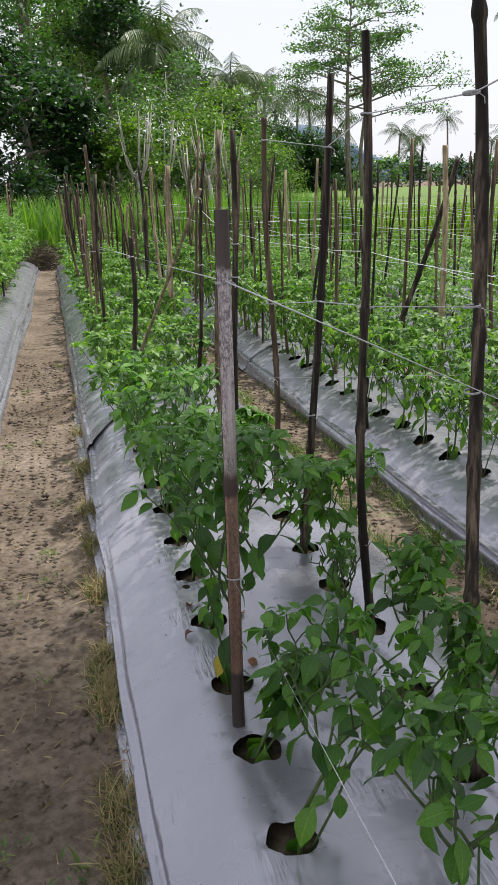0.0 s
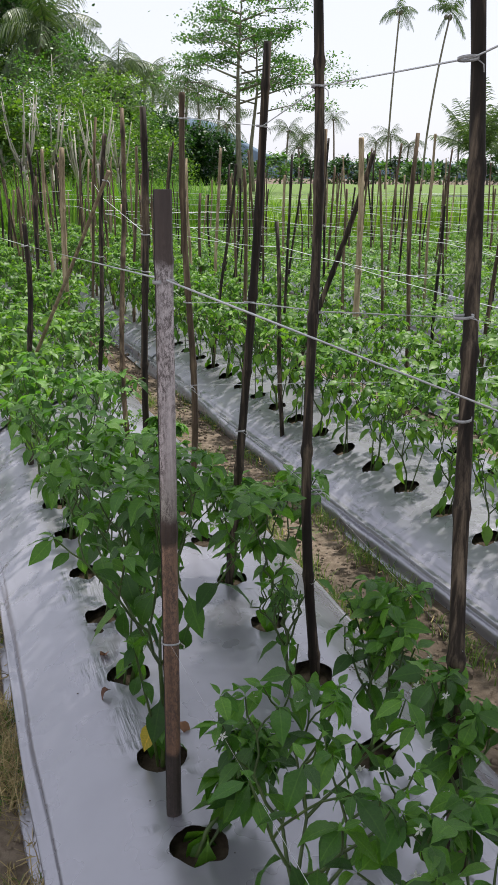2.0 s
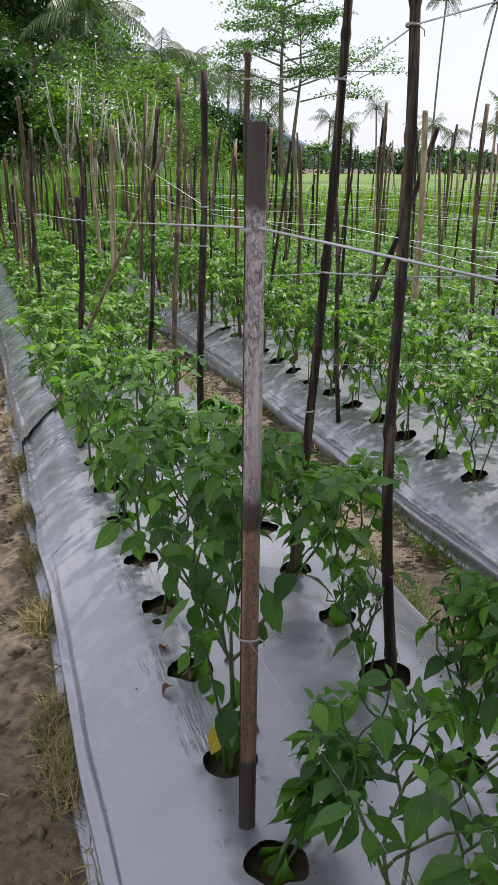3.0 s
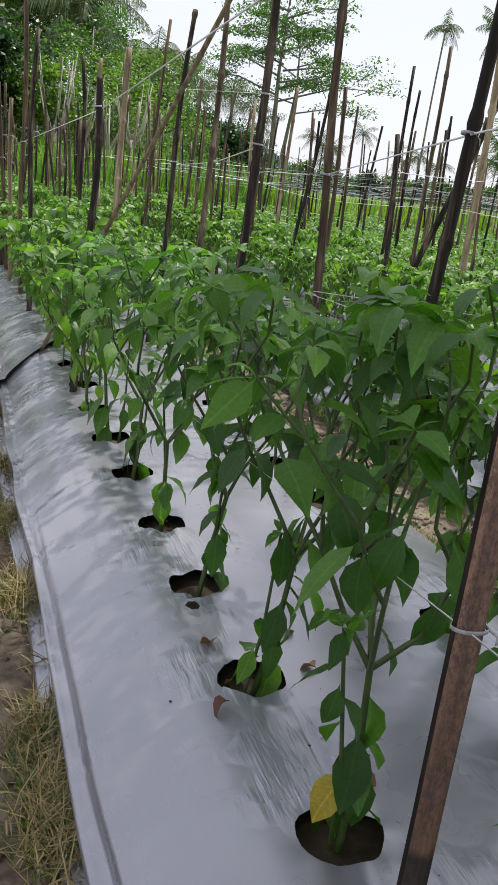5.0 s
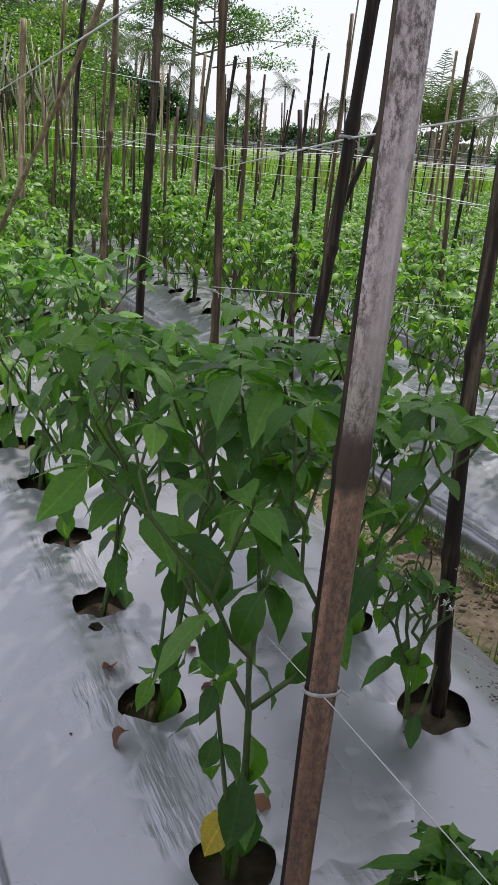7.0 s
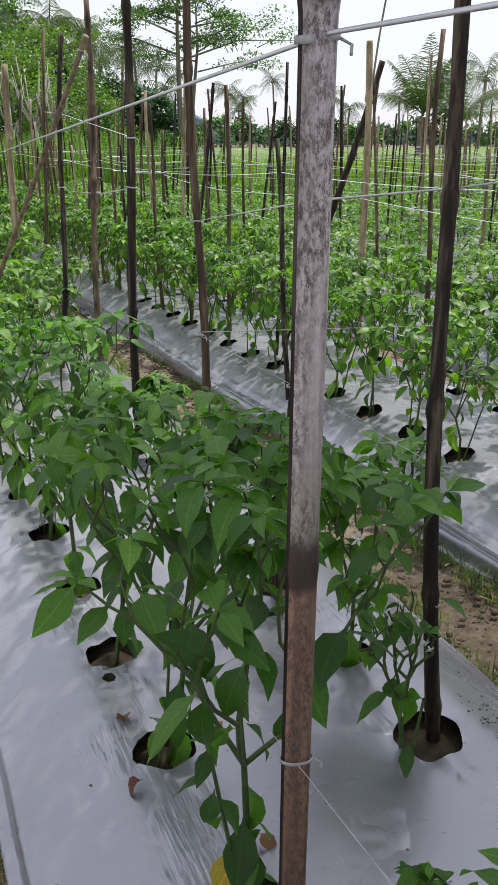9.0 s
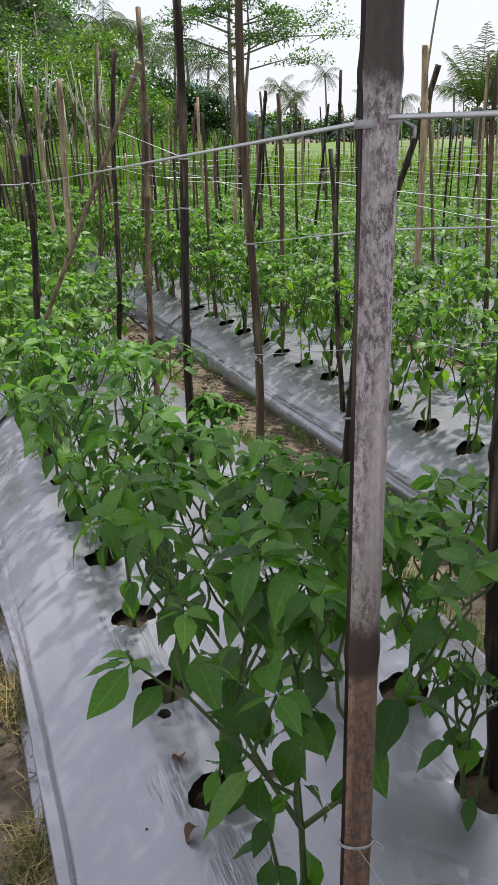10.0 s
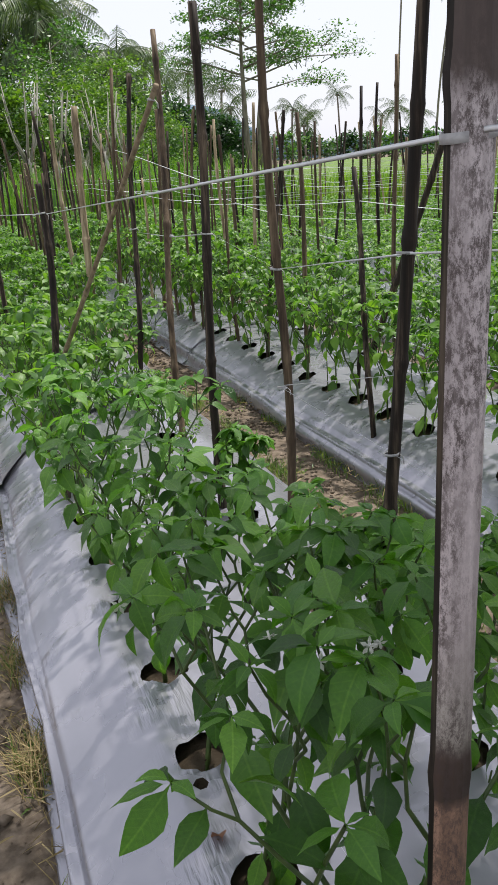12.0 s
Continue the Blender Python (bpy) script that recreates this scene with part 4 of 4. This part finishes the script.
for i, (az, d, h) in enumerate([(6.9, 25, 3.4), (9.9, 26, 3.4), (5.2, 24, 3.6), (8.6, 27, 3.0), (11.2, 28, 3.2)]):
    r = random.Random(i)
    t = thing("pruned_tree", PALE, "tree", polar(az, d))
    b = Build()
    b.tube([(0, 0, -0.1), (0.05, 0, h * 0.3), (0.0, 0.02, h * 0.5)], [0.09, 0.075, 0.06], 7)
    lv = Build()
    for j in range(9):
        a = r.uniform(0, 6.28)
        tip = Vector((math.cos(a) * 0.5, math.sin(a) * 0.5, h * r.uniform(0.75, 1.0)))
        st = Vector((0, 0.02, h * r.uniform(0.35, 0.5)))
        b.tube([st, st.lerp(tip, 0.4) + Vector((math.cos(a) * 0.12, math.sin(a) * 0.12, 0)), tip], [0.035, 0.025, 0.012], 5)
        leaf_quads(lv, tip, 0.25, 26, 0.11, r)
    part("trunk", b.data("trunk", BARK_PALE), t)
    part("crown", lv.data("crown", TREE_LIME), t)
# far low belt of trees beyond the paddy
for i in range(22):
    az = 13 + i * 1.5
    tree(polar(az, 95 + 12 * ((i * 7) % 3)), 2.6 + 1.2 * ((i * 5) % 4) / 3, 2.6, TREE_DARK if i % 2 else TREE_MID, "low broad tree in the distant tree belt", 140 + i, BARK, 900, 0.5, 0.1, 0.6, 8, 0.12)
# tree added beside the field, out of view, to shade the beds' nearer end
tree((3.2, 0.0, 0.0), 8.8, 5.2, TREE_MID, "unseen broad leafy tree added beside the field to cast dappled shade", 200, BARK, 34000, 0.22, 0.75, 0.5, 18, 0.2, rise=(0.0, 0.15), puff=0.13)


def build_hill():
    xs, verts, faces = np.linspace(-10, 60, 71), [], []
    for a in xs:
        h = max(0.0, 29 * math.exp(-((a - 16) / 4.5) ** 2) + 9 * math.exp(-((a - 30) / 12) ** 2) + 1.5 * nz(a * 0.7, 3) + 0.6 * nz(a * 3, 4))
        p, q = polar(a, 420), polar(a, 480)
        verts += [(p[0], p[1], -2), (p[0], p[1], h * 0.8), (q[0], q[1], h)]
    for i in range(len(xs) - 1):
        for j in range(2):
            faces.append((i * 3 + j, (i + 1) * 3 + j, (i + 1) * 3 + j + 1, i * 3 + j + 1))
    tagged(new("backdrop", mesh_data("backdrop", verts, faces, HILL)), "hazy blue-grey hills in the distance", "hill", kind="structure")


build_hill()


# ---- grass and paddy ----
def blades(region, count, height, width, mat, name, label, seed, base_z=0.0, category="grass", bow=(0.1, 0.5)):
    r = random.Random(seed)
    V, Fc = np.zeros((count * 5, 3)), []
    for i in range(count):
        x, y = region(r)
        h, a = height * r.uniform(0.6, 1.15), r.uniform(0, 6.28)
        bend = h * r.uniform(*bow)
        c, s = math.cos(a), math.sin(a)
        w = width * r.uniform(0.7, 1.3)
        V[i * 5:i * 5 + 5] = [(x - s * w, y + c * w, base_z), (x + s * w, y - c * w, base_z), (x + c * bend * 0.3 + s * w * 0.8, y + s * bend * 0.3 - c * w * 0.8, base_z + h * 0.6),
                              (x + c * bend * 0.3 - s * w * 0.8, y + s * bend * 0.3 + c * w * 0.8, base_z + h * 0.6), (x + c * bend, y + s * bend, base_z + h)]
        Fc += [(i * 5, i * 5 + 1, i * 5 + 2, i * 5 + 3), (i * 5 + 3, i * 5 + 2, i * 5 + 4)]
    return tagged(new(name, mesh_data(name, V, Fc, mat)), label, category, kind="stuff")


def left_grass(r):
    x = r.uniform(-9, 5.5)
    return x, field_end(x) + 0.9 + abs(r.gauss(0, 3.2))


blades(left_grass, 9000, 1.25, 0.02, GRASS, "tall_grass", "bright green tall grass at the end of the beds", 1)


def rice_front(r):
    x = r.uniform(3.0, 26)
    return x, field_end(x) + 1.4 + abs(r.gauss(0, 3.5))


blades(rice_front, 16000, 0.85, 0.022, RICE, "rice_plants", "yellow-green rice standing along the edge of the paddy", 2, category="rice")


def paddy():
    verts, faces = [], []
    nx, ny = 60, 40
    for j in range(ny):
        for i in range(nx):
            x = 3.5 + 70 * (i / (nx - 1)) ** 1.2
            y = field_end(x) + 2.2 + 62 * (j / (ny - 1)) ** 1.6
            z = 0.62 + 0.1 * nz(x * 1.5, y * 1.5) if j else 0.0
            verts.append((x, y, z))
    for j in range(ny - 1):
        for i in range(nx - 1):
            faces.append((j * nx + i, j * nx + i + 1, (j + 1) * nx + i + 1, (j + 1) * nx + i))
    tagged(new("paddy_field", mesh_data("paddy", verts, faces, PADDY)), "ripening yellow-green rice paddy stretching behind the field", "rice field", kind="stuff")


paddy()


# ---- small things on the ground ----
WEED_LEAF = mesh_data("leaf", LEAF_LOW[0] * np.array([0.5, 1, 1]), LEAF_LOW[1], make_leaf("weed_leaf", (0.05, 0.11, 0.02), (0.09, 0.17, 0.03), (0.2, 0.26, 0.06), vein=False))


def weed(at, seed, n=26, h=0.09, label="small green weed on the bare soil of the path"):
    r = random.Random(seed)
    w = thing("weed", label, "weed", at, "weeds")
    for i in range(n):
        p = Vector((r.gauss(0, h * 0.45), r.gauss(0, h * 0.45), r.uniform(0, h * 0.2)))
        part("leaf", WEED_LEAF, w).matrix_basis = leaf_matrix(p, r.uniform(0, 6.28), r.uniform(0.1, 1.2), h * r.uniform(0.4, 1.0))
    return w


wr = random.Random(3)
for i in range(34):
    y = wr.uniform(0.4, 7.0)
    x = wr.choice((wr.gauss(0.04, 0.03), wr.gauss(-0.42, 0.06), wr.uniform(-0.4, 0.02)))
    weed((x, y, 0.0), i, wr.randint(10, 22), wr.uniform(0.03, 0.06))
for i in range(26):
    y = wr.uniform(1.4, 6.0)
    weed((1.16 + wr.choice((0.04, 0.29, 0.16)) + wr.gauss(0, 0.025), y, 0.0), 60 + i, wr.randint(10, 20), wr.uniform(0.03, 0.055))


def straw_at(r):
    side = r.random()
    return (r.gauss(0.055, 0.03) if side < 0.5 else r.uniform(-0.45, 0.06) if side < 0.75 else r.choice((1.2, 1.44)) + r.gauss(0, 0.03)), r.uniform(0.3, 8)


def tuft_at(r):
    y = r.choice((1.15, 1.35, 1.75, 1.85, 2.0, 2.5, 2.9, 3.3, 3.9, 4.6, 5.4)) + r.gauss(0, 0.05)
    return 0.055 + r.gauss(0, 0.028), y


def tuft_at_far(r):
    y = r.choice((1.9, 2.3, 2.6, 3.0, 3.4, 3.9, 4.5, 5.1)) + r.gauss(0, 0.1)
    return r.choice((1.19, 1.45)) + r.gauss(0, 0.03), y


blades(tuft_at, 3000, 0.065, 0.0014, STRAW, "withered_grass", "withered grass tufts along the edge of the film", 21, bow=(0.4, 1.6))
blades(tuft_at, 1500, 0.055, 0.0016, WEED, "edge_grass", "thin green grass along the edge of the film", 22, bow=(0.3, 1.3))
blades(tuft_at_far, 3000, 0.05, 0.0016, WEED, "furrow_grass", "low grass in the furrow between two beds", 23, bow=(0.3, 1.3))


def build_straw():
    r = random.Random(8)
    b = Build()
    for i in range(1500):
        x, y = straw_at(r)
        a, L = r.uniform(0, 6.28), r.uniform(0.02, 0.075)
        d = np.array([math.cos(a), math.sin(a), r.uniform(-0.05, 0.5)]) * L
        n_ = np.array([-math.sin(a), math.cos(a), 0]) * r.uniform(0.0008, 0.002)
        p = np.array([x, y, 0.012 + 0.01 * r.random()])
        b.add([p - n_, p + n_, p + d * 0.6 + n_ + [0, 0, 0.004], p + d], [(0, 1, 2), (0, 2, 3)])
    tagged(new("dry_grass", b.data("straw", STRAW)), "dry straw and withered grass lying along the path", "dry grass", kind="stuff")
    b = Build()
    for i in range(4200):
        x, y = (r.uniform(-0.5, 0.09) if r.random() < 0.6 else r.uniform(1.16, 1.48)), r.uniform(0.2, 7)
        s = (0.003 + 0.014 * r.random() ** 2.2) * (1.5 if r.random() < 0.08 else 1)
        v = np.array([(1, 0, 0), (-1, 0, 0), (0, 1, 0), (0, -1, 0), (0, 0, 0.8), (0, 0, -0.6)]) * s * np.array([r.uniform(0.6, 1.3), r.uniform(0.6, 1.3), r.uniform(0.6, 1.1)])
        b.add(v + [x, y, 0.008 + 0.02 * nz(x * 2.2, y * 1.7)], [(0, 2, 4), (2, 1, 4), (1, 3, 4), (3, 0, 4), (2, 0, 5), (1, 2, 5), (3, 1, 5), (0, 3, 5)])
    tagged(new("soil_clods", b.data("clods", SOIL)), "small loose clods and crumbs of dry soil", "soil clods", kind="stuff")


build_straw()


def dead_leaf(x, y, az, size, seed):
    v, f = leaf_arrays(0.9, 2.2, 0.6)
    ob = thing("dead_leaf", "curled brown dead leaf lying on the silver film", "leaf", (x, y, 0.214), "dead leaves", mesh_data("leaf", v * size, f, LEAF_DRY))
    ob.rotation_euler = (0.2, 0.3, az)


for i, (x, y) in enumerate([(0.319, 1.925), (0.305, 1.775), (0.43, 1.60), (0.45, 1.95), (0.47, 1.83)]):
    dead_leaf(x, y, i * 1.7, 0.055, i)
sp = Build()
sr = random.Random(9)
for i in range(150):
    x, y = (0.9 + abs(sr.gauss(0, 0.07)), 1.68 + sr.gauss(0, 0.07)) if i < 90 else (sr.uniform(0.2, 1.0), sr.uniform(0.9, 3.2))
    q = sr.uniform(0.0012, 0.0035)
    sp.add(np.array([(1, 0, 0), (-1, 0, 0), (0, 1, 0), (0, -1, 0), (0, 0, 0.7)]) * q + [x, y, bed_profile(x, bed_x(0), bed_x(0) + BED_W) + 0.004 + 0.010 * nz(x * 2.0, y * 1.6, 0)], [(0, 2, 4), (2, 1, 4), (1, 3, 4), (3, 0, 4)])
tagged(new("soil_specks", sp.data("specks", WET_SOIL)), "dark crumbs of soil scattered on the silver film", "soil specks", kind="stuff")
# heap of dry brush at the end of the footpath
bb = Build()
br = random.Random(4)
for i in range(420):
    a, e = br.uniform(0, 6.28), br.uniform(-0.2, 0.7)
    p = np.array([br.gauss(-0.33, 0.2), br.gauss(16.0, 0.25), abs(br.gauss(0.18, 0.13))])
    d = np.array([math.cos(a) * math.cos(e), math.sin(a) * math.cos(e), math.sin(e)]) * br.uniform(0.1, 0.35)
    bb.tube([p, p + d], [0.008, 0.004], 3)
tagged(new("brush_heap", bb.data("brush", make_plain("dead_brush", (0.05, 0.035, 0.025), (0.12, 0.085, 0.055)))), "heap of dry brown brushwood at the end of the path", "brush heap")
